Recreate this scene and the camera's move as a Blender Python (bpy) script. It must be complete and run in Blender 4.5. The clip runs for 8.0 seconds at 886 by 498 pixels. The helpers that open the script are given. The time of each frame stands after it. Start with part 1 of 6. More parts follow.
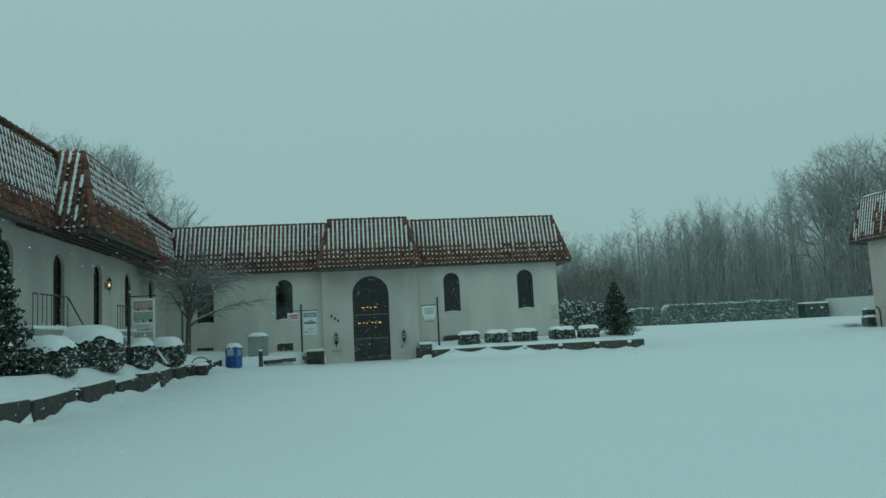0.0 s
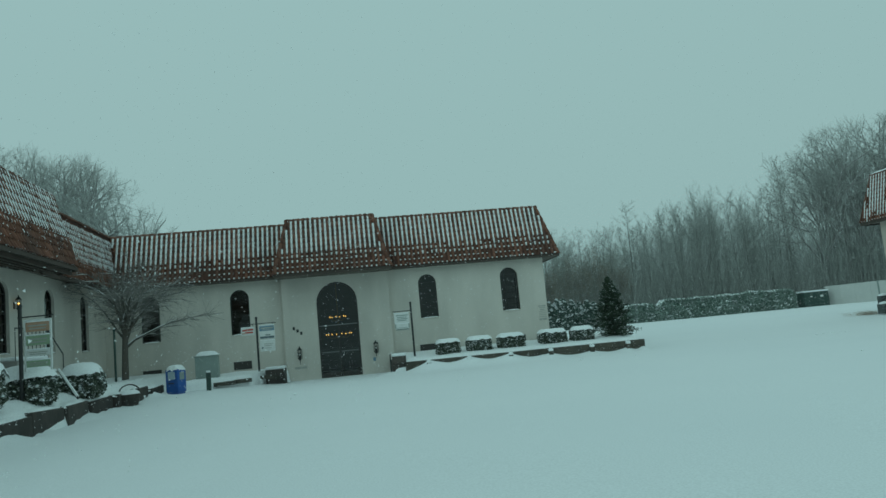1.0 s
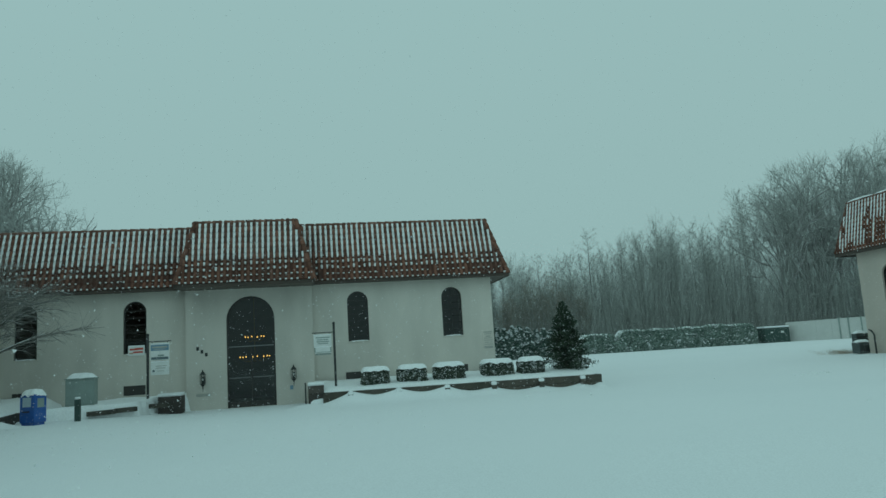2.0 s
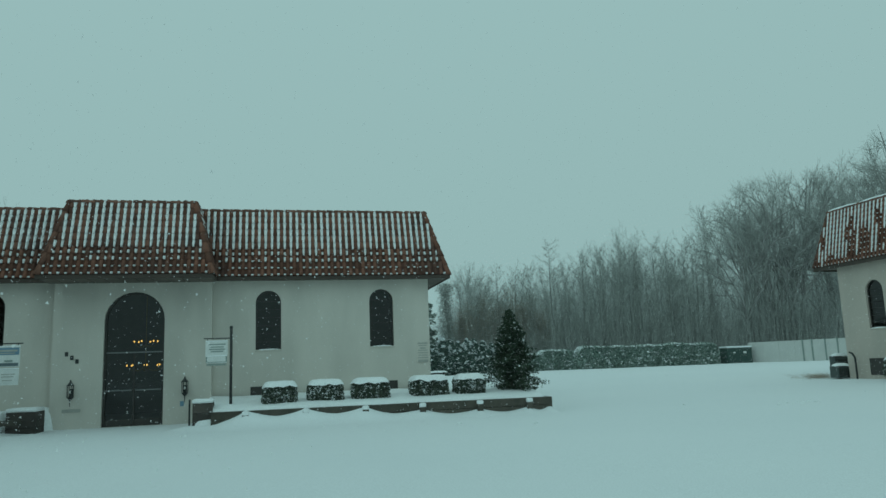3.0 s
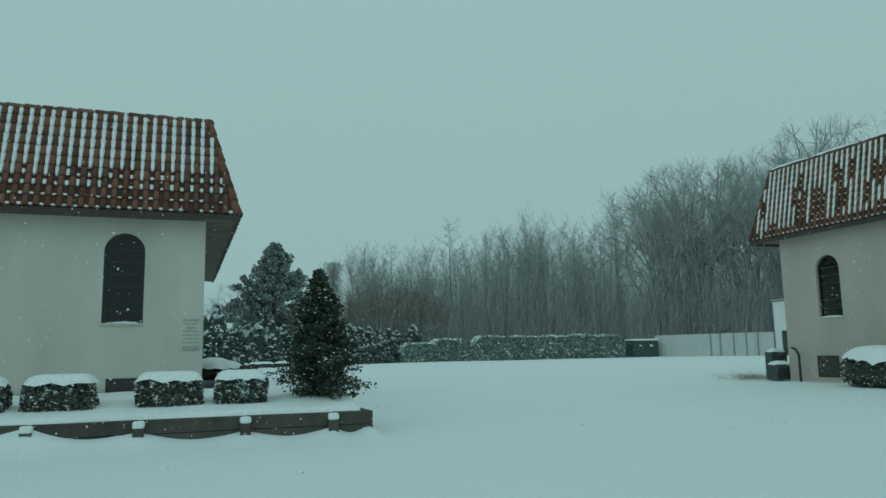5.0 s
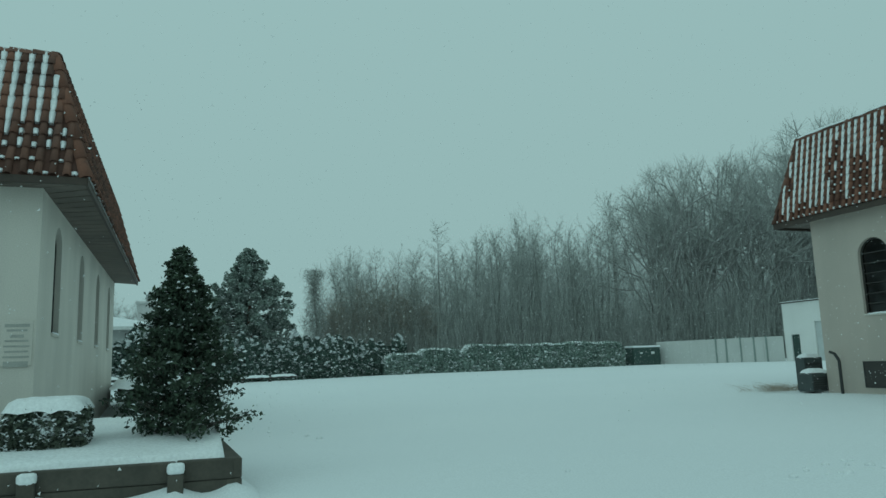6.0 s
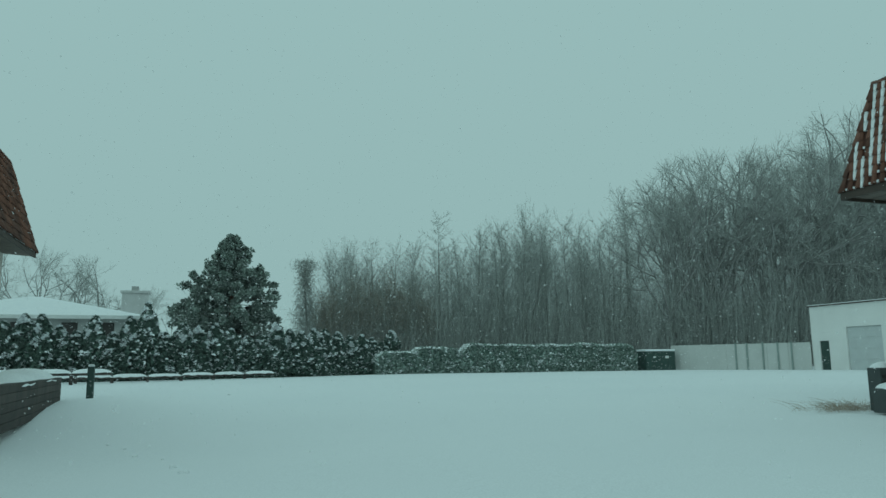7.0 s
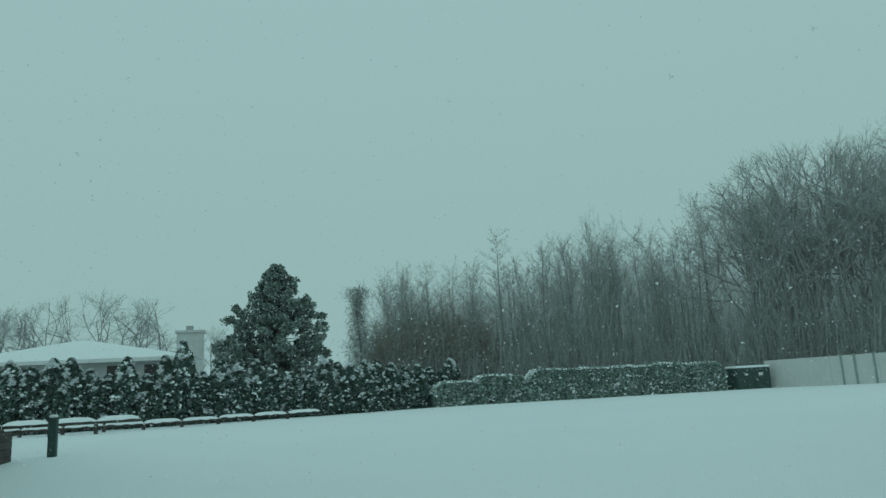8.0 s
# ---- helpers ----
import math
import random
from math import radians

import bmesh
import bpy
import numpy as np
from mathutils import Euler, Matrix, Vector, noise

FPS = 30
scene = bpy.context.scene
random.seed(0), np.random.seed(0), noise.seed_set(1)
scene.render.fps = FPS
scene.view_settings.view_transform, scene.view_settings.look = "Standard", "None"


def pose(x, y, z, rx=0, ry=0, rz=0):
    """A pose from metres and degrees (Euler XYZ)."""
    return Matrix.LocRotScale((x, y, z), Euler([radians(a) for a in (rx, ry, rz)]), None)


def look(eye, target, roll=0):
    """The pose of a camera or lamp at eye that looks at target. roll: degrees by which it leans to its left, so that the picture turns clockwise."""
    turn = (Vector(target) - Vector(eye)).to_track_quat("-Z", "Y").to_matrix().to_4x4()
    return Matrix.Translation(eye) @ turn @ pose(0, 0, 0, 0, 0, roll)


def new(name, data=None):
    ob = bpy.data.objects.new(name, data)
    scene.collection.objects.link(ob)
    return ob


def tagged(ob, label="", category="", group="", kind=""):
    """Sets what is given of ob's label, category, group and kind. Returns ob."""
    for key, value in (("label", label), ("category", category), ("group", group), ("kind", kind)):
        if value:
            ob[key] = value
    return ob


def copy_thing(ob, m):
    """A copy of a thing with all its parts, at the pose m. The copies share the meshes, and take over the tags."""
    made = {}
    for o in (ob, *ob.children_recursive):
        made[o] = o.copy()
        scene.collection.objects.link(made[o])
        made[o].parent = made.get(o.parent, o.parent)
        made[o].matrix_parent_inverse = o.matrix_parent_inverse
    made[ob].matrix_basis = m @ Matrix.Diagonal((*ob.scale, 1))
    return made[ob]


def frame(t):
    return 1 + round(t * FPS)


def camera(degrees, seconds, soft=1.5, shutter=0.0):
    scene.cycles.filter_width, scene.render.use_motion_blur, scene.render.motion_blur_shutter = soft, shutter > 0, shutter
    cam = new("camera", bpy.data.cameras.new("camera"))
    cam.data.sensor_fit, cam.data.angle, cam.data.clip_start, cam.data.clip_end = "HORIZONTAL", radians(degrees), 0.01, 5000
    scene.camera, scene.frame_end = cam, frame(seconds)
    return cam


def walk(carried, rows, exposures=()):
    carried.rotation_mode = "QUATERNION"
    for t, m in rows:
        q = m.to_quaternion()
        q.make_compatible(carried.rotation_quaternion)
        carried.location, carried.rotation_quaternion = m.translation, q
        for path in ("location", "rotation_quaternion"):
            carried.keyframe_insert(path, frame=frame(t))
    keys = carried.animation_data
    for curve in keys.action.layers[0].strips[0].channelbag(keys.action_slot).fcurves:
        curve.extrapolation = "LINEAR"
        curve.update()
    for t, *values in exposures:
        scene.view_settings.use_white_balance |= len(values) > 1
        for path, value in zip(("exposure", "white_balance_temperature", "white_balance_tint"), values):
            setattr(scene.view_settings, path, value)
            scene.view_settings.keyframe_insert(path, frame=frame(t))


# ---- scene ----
cam = camera(62.7, 8.0)
PATH = [
    (0, (-4.333, -1.022, 1.418), (-4.116, 0.954, 1.637), -2.9),
    (0.5, (-3.794, 0.878, 1.481), (-3.569, 2.859, 1.638), -5.1),
    (1, (-3.12, 2.808, 1.503), (-2.876, 4.78, 1.733), -5.4),
    (1.5, (-2.403, 4.828, 1.52), (-2.107, 6.784, 1.813), -4.2),
    (2, (-1.468, 6.863, 1.53), (-1.12, 8.811, 1.818), -3.6),
    (2.2, (-1.056, 7.682, 1.533), (-0.682, 9.629, 1.798), -4.3),
    (3.3, (1.149, 12.29, 1.567), (1.6, 14.21, 1.895), -1.5),
    (3.5, (1.595, 13.086, 1.565), (1.998, 15.02, 1.88), -2.2),
    (4, (2.789, 15.108, 1.561), (3.244, 17.042, 1.798), -1.4),
    (4.5, (4.119, 17.239, 1.589), (4.672, 19.123, 1.967), -0.5),
    (5, (5.427, 19.204, 1.555), (6.095, 21.069, 1.834), -1.1),
    (5.2, (5.894, 19.967, 1.538), (6.592, 21.822, 1.805), -1.0),
    (6.3, (9.049, 24.751, 1.567), (9.717, 26.609, 1.886), -2.2),
    (6.5, (9.653, 25.681, 1.582), (10.355, 27.527, 1.901), -1.7),
    (7, (11.03, 28.087, 1.55), (11.673, 29.955, 1.856), -0.6),
    (7.5, (12.238, 30.334, 1.616), (12.71, 32.258, 1.892), -1.1),
    (8, (13.488, 32.825, 1.593), (13.954, 34.731, 1.981), -3.1),
]
walk(cam, [(t, look(eye, target, roll)) for t, eye, target, roll in PATH])

# ---- world and light ----
# the hidden sun stands behind the side wing, where the cloud is a little brighter
SUN_AZ, SUN_EL = radians(228), radians(36)
SUN_DIR = (math.sin(SUN_AZ) * math.cos(SUN_EL), math.cos(SUN_AZ) * math.cos(SUN_EL), math.sin(SUN_EL))
world = bpy.data.worlds.new("overcast_sky")
scene.world = world
world.use_nodes = True
wn = world.node_tree.nodes
wl = world.node_tree.links
wn.clear()
sky = wn.new("ShaderNodeTexSky")
sky.sky_type, sky.sun_disc = "NISHITA", False
sky.sun_elevation, sky.sun_rotation = SUN_EL, SUN_AZ
sky.air_density, sky.dust_density = 1.0, 8.0
grey = wn.new("ShaderNodeHueSaturation")
grey.inputs["Saturation"].default_value = 0.0
place = wn.new("ShaderNodeTexCoord")
dot = wn.new("ShaderNodeVectorMath")
dot.operation = "DOT_PRODUCT"
dot.inputs[1].default_value = SUN_DIR
spread = wn.new("ShaderNodeMapRange")
spread.interpolation_type = "SMOOTHSTEP"
spread.inputs["From Min"].default_value, spread.inputs["From Max"].default_value = -0.9, 1.1
spread.inputs["To Min"].default_value, spread.inputs["To Max"].default_value = 0.83, 0.845
cloud = wn.new("ShaderNodeVectorMath")
cloud.operation = "SCALE"
cloud.inputs[0].default_value = (5.2, 8.35, 8.25)
tone = wn.new("ShaderNodeMix")
tone.data_type = "RGBA"
tone.inputs["Factor"].default_value = 0.985
back = wn.new("ShaderNodeBackground")
back.inputs["Strength"].default_value = 0.07
wout = wn.new("ShaderNodeOutputWorld")
wl.new(place.outputs["Generated"], dot.inputs[0])
wl.new(dot.outputs["Value"], spread.inputs["Value"])
# an overcast sky grows brighter from the horizon to the zenith
height = wn.new("ShaderNodeSeparateXYZ")
rise = wn.new("ShaderNodeMapRange")
rise.inputs["To Min"].default_value, rise.inputs["To Max"].default_value = 0.95, 1.1
level = wn.new("ShaderNodeMath")
level.operation = "MULTIPLY"
wl.new(place.outputs["Generated"], height.inputs["Vector"])
wl.new(height.outputs["Z"], rise.inputs["Value"])
wl.new(spread.outputs["Result"], level.inputs[0])
wl.new(rise.outputs["Result"], level.inputs[1])
wl.new(level.outputs["Value"], cloud.inputs["Scale"])
wl.new(sky.outputs["Color"], grey.inputs["Color"])
wl.new(grey.outputs["Color"], tone.inputs["A"])
wl.new(cloud.outputs["Vector"], tone.inputs["B"])
wl.new(tone.outputs["Result"], back.inputs["Color"])
wl.new(back.outputs["Background"], wout.inputs["Surface"])
sun_data = bpy.data.lights.new("sun", "SUN")
sun_data.energy, sun_data.angle, sun_data.color = 0.24, radians(60), (0.66, 1.0, 0.98)
sun = new("sun", sun_data)
sun.matrix_world = look((SUN_DIR[0] * 50, SUN_DIR[1] * 50, SUN_DIR[2] * 50), (0, 0, 0))


# ---- materials ----
def material(name, base, rough=0.8, second=None, scale=4.0, fine=40.0, bump=0.2, depth=0.01, amount=0.5, metal=0.0, island=0.0, objects=0.0, coat=0.0, streak=1.0):
    """A surface with stains at a large and grain at a small scale."""
    m = bpy.data.materials.new(name)
    m.use_nodes = True
    n, l = m.node_tree.nodes, m.node_tree.links
    b = n["Principled BSDF"]
    b.inputs["Roughness"].default_value = rough
    b.inputs["Metallic"].default_value = metal
    b.inputs["Coat Weight"].default_value = coat
    co = n.new("ShaderNodeTexCoord")
    big = n.new("ShaderNodeTexNoise")
    big.inputs["Scale"].default_value, big.inputs["Detail"].default_value = scale, 5.0
    small = n.new("ShaderNodeTexNoise")
    small.inputs["Scale"].default_value, small.inputs["Detail"].default_value = fine, 4.0
    long = n.new("ShaderNodeMapping")
    long.inputs["Scale"].default_value = (1.0, 1.0, streak)
    l.new(co.outputs["Object"], long.inputs["Vector"])
    l.new(long.outputs["Vector"], big.inputs["Vector"])
    l.new(co.outputs["Object"], small.inputs["Vector"])
    ramp = n.new("ShaderNodeMapRange")
    ramp.inputs["From Min"].default_value, ramp.inputs["From Max"].default_value = 0.38, 0.66
    ramp.inputs["To Max"].default_value = amount
    l.new(big.outputs["Fac"], ramp.inputs["Value"])
    mix = n.new("ShaderNodeMix")
    mix.data_type = "RGBA"
    mix.inputs["A"].default_value = (*base, 1)
    mix.inputs["B"].default_value = (*(second or [c * 0.75 for c in base]), 1)
    l.new(ramp.outputs["Result"], mix.inputs["Factor"])
    grain = n.new("ShaderNodeMapRange")
    grain.inputs["From Min"].default_value, grain.inputs["From Max"].default_value = 0.25, 0.75
    grain.inputs["To Min"].default_value, grain.inputs["To Max"].default_value = 0.88, 1.1
    l.new(small.outputs["Fac"], grain.inputs["Value"])
    val = grain.outputs["Result"]
    for use, node, out in ((island, "ShaderNodeNewGeometry", "Random Per Island"), (objects, "ShaderNodeObjectInfo", "Random")):
        if use:
            r = n.new(node)
            mr = n.new("ShaderNodeMapRange")
            mr.inputs["To Min"].default_value, mr.inputs["To Max"].default_value = 1 - use, 1 + use
            l.new(r.outputs[out], mr.inputs["Value"])
            mul = n.new("ShaderNodeMath")
            mul.operation = "MULTIPLY"
            l.new(val, mul.inputs[0])
            l.new(mr.outputs["Result"], mul.inputs[1])
            val = mul.outputs["Value"]
    vary = n.new("ShaderNodeVectorMath")
    vary.operation = "SCALE"
    l.new(mix.outputs["Result"], vary.inputs[0])
    l.new(val, vary.inputs["Scale"])
    l.new(vary.outputs["Vector"], b.inputs["Base Color"])
    if bump:
        bp = n.new("ShaderNodeBump")
        bp.inputs["Strength"].default_value, bp.inputs["Distance"].default_value = bump, depth
        l.new(small.outputs["Fac"], bp.inputs["Height"])
        l.new(bp.outputs["Normal"], b.inputs["Normal"])
    return m


SNOW = material("fresh_snow", (0.84, 0.865, 0.885), 0.8, (0.80, 0.83, 0.855), 0.12, 45.0, 0.12, 0.004, 0.6)
SNOW_CAP = material("snow_cap", (0.87, 0.89, 0.9), 0.75, (0.8, 0.83, 0.86), 2.0, 25.0, 0.4, 0.02, 0.5)
STUCCO = material("cream_stucco", (0.64, 0.6, 0.545), 0.92, (0.515, 0.486, 0.442), 0.9, 55.0, 0.5, 0.006, 0.75, streak=0.3)
STUCCO_ROSE = material("weathered_rose_stucco", (0.52, 0.452, 0.4), 0.92, (0.43, 0.384, 0.34), 0.9, 55.0, 0.5, 0.006, 0.75, streak=0.3)
TILE = material("clay_barrel_tile", (0.205, 0.086, 0.057), 0.85, (0.105, 0.06, 0.049), 1.1, 30.0, 0.3, 0.004, 0.85, island=0.38)
TILE_ONE = material("clay_barrel_tile_single", (0.205, 0.086, 0.057), 0.85, (0.105, 0.06, 0.049), 1.1, 30.0, 0.3, 0.004, 0.85, objects=0.38)
PAN = material("dark_clay_pan", (0.12, 0.05, 0.035), 0.85, (0.06, 0.035, 0.03), 2.0)
FASCIA = material("brown_stained_fascia", (0.07, 0.05, 0.04), 0.7, (0.04, 0.03, 0.025), 1.5, 20.0)
SOFFIT = material("weathered_soffit_board", (0.16, 0.13, 0.11), 0.8, (0.09, 0.075, 0.065), 1.2, 18.0)
DARKWOOD = material("dark_window_frame", (0.045, 0.04, 0.036), 0.5, (0.03, 0.028, 0.026), 3.0)
TIMBER = material("weathered_timber", (0.098, 0.086, 0.07), 0.9, (0.052, 0.048, 0.04), 2.2, 22.0, 0.6, 0.01, 0.85, objects=0.2)
DARKBLOCK = material("dark_wet_timber", (0.075, 0.062, 0.055), 0.85, (0.04, 0.036, 0.033), 2.0, 16.0, 0.7, 0.015, 0.8, objects=0.25)
# woodland bark paled: the haze of distance is put into its colour
WOODBARK = material("hazed_bark", (0.225, 0.23, 0.218), 0.95, (0.315, 0.32, 0.308), 0.9, 8.0, 0, 0)
BARK = material("grey_bark", (0.12, 0.105, 0.09), 0.95, (0.10, 0.09, 0.08), 0.8, 12.0, 0.6, 0.02)
# twigs and brush of the wood, their base colours lifted to imitate haze
TWIG = material("hazed_twig", (0.33, 0.352, 0.333), 0.95, (0.46, 0.475, 0.455), 0.6, 8.0, 0, 0, 0.6, island=0.3)
BRUSH = material("hazed_brush", (0.31, 0.332, 0.312), 0.95, (0.43, 0.447, 0.427), 0.25, 6.0, 0, 0, 0.6, island=0.35)
# far masonry, lightened in its colour as distance haze would lighten it
HAZED = material("hazed_masonry", (0.5, 0.5, 0.49), 0.95, (0.62, 0.62, 0.615), 0.6, 8.0, 0, 0, 0.6, island=0.2)
# paler copies for the tall trees and their brush, with more haze painted in
OAKBARK = material("hazed_oak_bark", (0.27, 0.267, 0.26), 0.95, (0.38, 0.378, 0.37), 0.9, 8.0, 0, 0)
OAKTWIG = material("hazed_oak_twig", (0.365, 0.382, 0.365), 0.95, (0.475, 0.487, 0.47), 0.6, 8.0, 0, 0, 0.6, island=0.3)
PALEBRUSH = material("hazed_pale_brush", (0.32, 0.34, 0.322), 0.95, (0.43, 0.445, 0.427), 0.25, 6.0, 0, 0, 0.6, island=0.35)
FINETWIG = material("grey_fine_twig", (0.2, 0.19, 0.178), 0.95, (0.3, 0.292, 0.28), 0.8, 8.0, 0, 0, 0.6, island=0.3)
VINE = material("dead_brown_vine", (0.27, 0.24, 0.2), 0.95, (0.4, 0.375, 0.34), 0.8, 8.0, 0, 0, 0.6, island=0.3)
# pine needles with haze painted in as a lighter green
PINE = material("hazed_pine_needles", (0.2, 0.25, 0.22), 0.8, (0.29, 0.33, 0.305), 0.8, 10.0, 0, 0, 0.7, island=0.4)
HOLLY = material("holly_leaf", (0.026, 0.046, 0.028), 0.65, (0.045, 0.068, 0.037), 1.5, 20.0, 0, 0, 0.7, island=0.45)
CEDAR = material("arborvitae_leaf", (0.078, 0.122, 0.1), 0.8, (0.13, 0.175, 0.15), 1.0, 14.0, 0, 0, 0.7, island=0.4)
BOXWOOD = material("clipped_yew_leaf", (0.065, 0.085, 0.06), 0.6, (0.11, 0.12, 0.09), 2.0, 20.0, 0, 0, 0.7, island=0.4)
# the low hedges have a paler leaf than the tall one
PALEHEDGE = material("pale_hedge_leaf", (0.2, 0.27, 0.235), 0.8, (0.3, 0.36, 0.33), 1.0, 14.0, 0, 0, 0.7, island=0.35)
CORE = material("dense_branch_core", (0.06, 0.08, 0.068), 0.95)
DRYGRASS = material("dry_brown_stems", (0.42, 0.34, 0.27), 0.9, (0.3, 0.24, 0.19), 3.0, 20.0, 0, 0, 0.7, island=0.3)
BLACK = material("black_painted_metal", (0.025, 0.027, 0.027), 0.45, (0.04, 0.04, 0.04), 5.0, metal=0.0)
GREENPOST = material("dark_green_paint", (0.035, 0.07, 0.06), 0.6, (0.025, 0.045, 0.04), 4.0)
BLUE = material("blue_plastic", (0.02, 0.10, 0.36), 0.4, (0.018, 0.075, 0.26), 4.0)
CABINET = material("grey_green_cabinet_paint", (0.26, 0.32, 0.30), 0.55, (0.2, 0.25, 0.235), 3.0)
WHITE = material("white_painted_board", (0.72, 0.73, 0.72), 0.6, (0.6, 0.62, 0.6), 3.0)
VINYL = material("grey_white_vinyl_fence", (0.56, 0.57, 0.55), 0.55, (0.48, 0.49, 0.475), 0.7)
PLASTER = material("white_garage_stucco", (0.80, 0.80, 0.78), 0.9, (0.7, 0.7, 0.68), 0.5, 30.0)
GREYDOOR = material("pale_grey_door_paint", (0.55, 0.58, 0.58), 0.6, (0.48, 0.5, 0.5), 1.5)
PALEPANEL = material("pale_blue_display_panel", (0.4, 0.5, 0.55), 0.4, (0.28, 0.37, 0.45), 6.0)
INK = material("faded_sign_ink", (0.13, 0.17, 0.19), 0.7)
RED = material("red_sign_paint", (0.55, 0.08, 0.05), 0.6)
SIGNBLUE = material("faded_blue_sign_paint", (0.16, 0.28, 0.38), 0.6)
PEACH = material("peach_sign_board", (0.5, 0.31, 0.22), 0.7)
SAGE = material("pale_green_sign_board", (0.32, 0.43, 0.3), 0.7)
PLAQUE = material("faded_grey_lettering", (0.42, 0.42, 0.39), 0.85)
STONE = material("grey_concrete", (0.34, 0.33, 0.31), 0.9, (0.24, 0.235, 0.225), 2.0, 30.0)
# the dimness of the closed rooms is put into this dark plaster colour
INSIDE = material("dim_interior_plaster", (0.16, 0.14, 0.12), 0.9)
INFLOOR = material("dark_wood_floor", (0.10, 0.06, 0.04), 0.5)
BRASS = material("aged_brass", (0.35, 0.25, 0.1), 0.35, metal=1.0)
RUST = material("red_brown_pine_bark", (0.2, 0.115, 0.085), 0.8, (0.14, 0.09, 0.07), 2.0, 20.0)
SIDING = material("grey_siding", (0.42, 0.43, 0.42), 0.8, (0.36, 0.37, 0.36), 1.0)
BARMETAL = material("brushed_door_bar", (0.2, 0.21, 0.21), 0.4, (0.15, 0.16, 0.16), 3.0, metal=0.4)
METALBOX = material("grey_metal_housing", (0.07, 0.085, 0.085), 0.55, (0.045, 0.055, 0.055), 3.0, metal=0.2)


def glass(name, tint, gloss):
    m = bpy.data.materials.new(name)
    m.use_nodes = True
    n, l = m.node_tree.nodes, m.node_tree.links
    n.remove(n["Principled BSDF"])
    clear = n.new("ShaderNodeBsdfTransparent")
    clear.inputs["Color"].default_value = (*tint, 1)
    shine = n.new("ShaderNodeBsdfGlossy")
    shine.inputs["Roughness"].default_value = 0.04
    f = n.new("ShaderNodeFresnel")
    f.inputs["IOR"].default_value = gloss
    mx = n.new("ShaderNodeMixShader")
    l.new(f.outputs["Fac"], mx.inputs["Fac"])
    l.new(clear.outputs["BSDF"], mx.inputs[1])
    l.new(shine.outputs["BSDF"], mx.inputs[2])
    l.new(mx.outputs["Shader"], n["Material Output"].inputs["Surface"])
    return m


GLASS = glass("window_glass", (0.4, 0.45, 0.45), 1.6)


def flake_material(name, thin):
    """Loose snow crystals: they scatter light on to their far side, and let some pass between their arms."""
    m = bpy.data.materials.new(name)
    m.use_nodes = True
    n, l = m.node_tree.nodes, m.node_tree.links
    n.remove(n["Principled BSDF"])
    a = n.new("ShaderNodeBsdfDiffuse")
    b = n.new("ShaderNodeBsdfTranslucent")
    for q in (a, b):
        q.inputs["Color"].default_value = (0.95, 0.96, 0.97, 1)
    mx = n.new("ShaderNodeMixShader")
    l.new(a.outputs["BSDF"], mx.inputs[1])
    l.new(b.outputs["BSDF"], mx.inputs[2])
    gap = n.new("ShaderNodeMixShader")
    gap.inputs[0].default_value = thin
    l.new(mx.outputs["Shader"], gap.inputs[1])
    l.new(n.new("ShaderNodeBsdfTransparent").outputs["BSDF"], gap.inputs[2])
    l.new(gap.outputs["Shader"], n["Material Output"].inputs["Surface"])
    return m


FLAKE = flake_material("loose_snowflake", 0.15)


def glow(name, colour, power):
    m = bpy.data.materials.new(name)
    m.use_nodes = True
    b = m.node_tree.nodes["Principled BSDF"]
    b.inputs["Base Color"].default_value = (*colour, 1)
    b.inputs["Emission Color"].default_value = (*colour, 1)
    b.inputs["Emission Strength"].default_value = power
    return m


BULB = glow("warm_lamp_bulb", (1.0, 0.55, 0.12), 3.0)


# ---- mesh tools ----
rng = np.random.default_rng(7)


def mesh_from(name, verts, faces, mats, index=None, smooth=False):
    me = bpy.data.meshes.new(name)
    me.from_pydata([tuple(v) for v in verts], [], [tuple(f) for f in faces])
    for m in mats if isinstance(mats, (list, tuple)) else [mats]:
        me.materials.append(m)
    if index is not None:
        me.polygons.foreach_set("material_index", np.asarray(index, dtype=np.int32))
    if smooth:
        me.polygons.foreach_set("use_smooth", np.ones(len(me.polygons), dtype=bool))
    me.update()
    return me


def fast_mesh(name, verts, faces, mat):
    """A mesh from arrays whose faces all have the same number of corners."""
    faces = np.asarray(faces, dtype=np.int32)
    n, c = faces.shape
    me = bpy.data.meshes.new(name)
    me.vertices.add(len(verts))
    me.vertices.foreach_set("co", np.asarray(verts, dtype=np.float32).ravel())
    me.loops.add(n * c)
    me.loops.foreach_set("vertex_index", faces.ravel())
    me.polygons.add(n)
    me.polygons.foreach_set("loop_start", np.arange(0, n * c, c, dtype=np.int32))
    me.materials.append(mat)
    me.update(calc_edges=True)
    return me


def flakes(points, size):
    """Three-cornered flakes turned every way."""
    n = len(points)
    a = rng.normal(size=(n, 3))
    a /= np.linalg.norm(a, axis=1, keepdims=True)
    b = np.cross(a, rng.normal(size=(n, 3)))
    b /= np.linalg.norm(b, axis=1, keepdims=True)
    s = (size * rng.uniform(0.6, 1.4, size=n))[:, None] * 0.577
    v = np.stack([points + a * s, points + (-0.5 * a + 0.866 * b) * s, points + (-0.5 * a - 0.866 * b) * s], axis=1).reshape(-1, 3)
    return v, np.arange(3 * n).reshape(-1, 3)


def thing(name, m=None, label="", category="", group="", kind=""):
    ob = new(name)
    ob.empty_display_size = 0.2
    if m is not None:
        ob.matrix_basis = m
    return tagged(ob, label, category, group, kind)


def part_mesh(name, me, parent, label="", m=None):
    ob = new(name, me)
    ob.parent = parent
    if m is not None:
        ob.matrix_basis = m
    return tagged(ob, label)


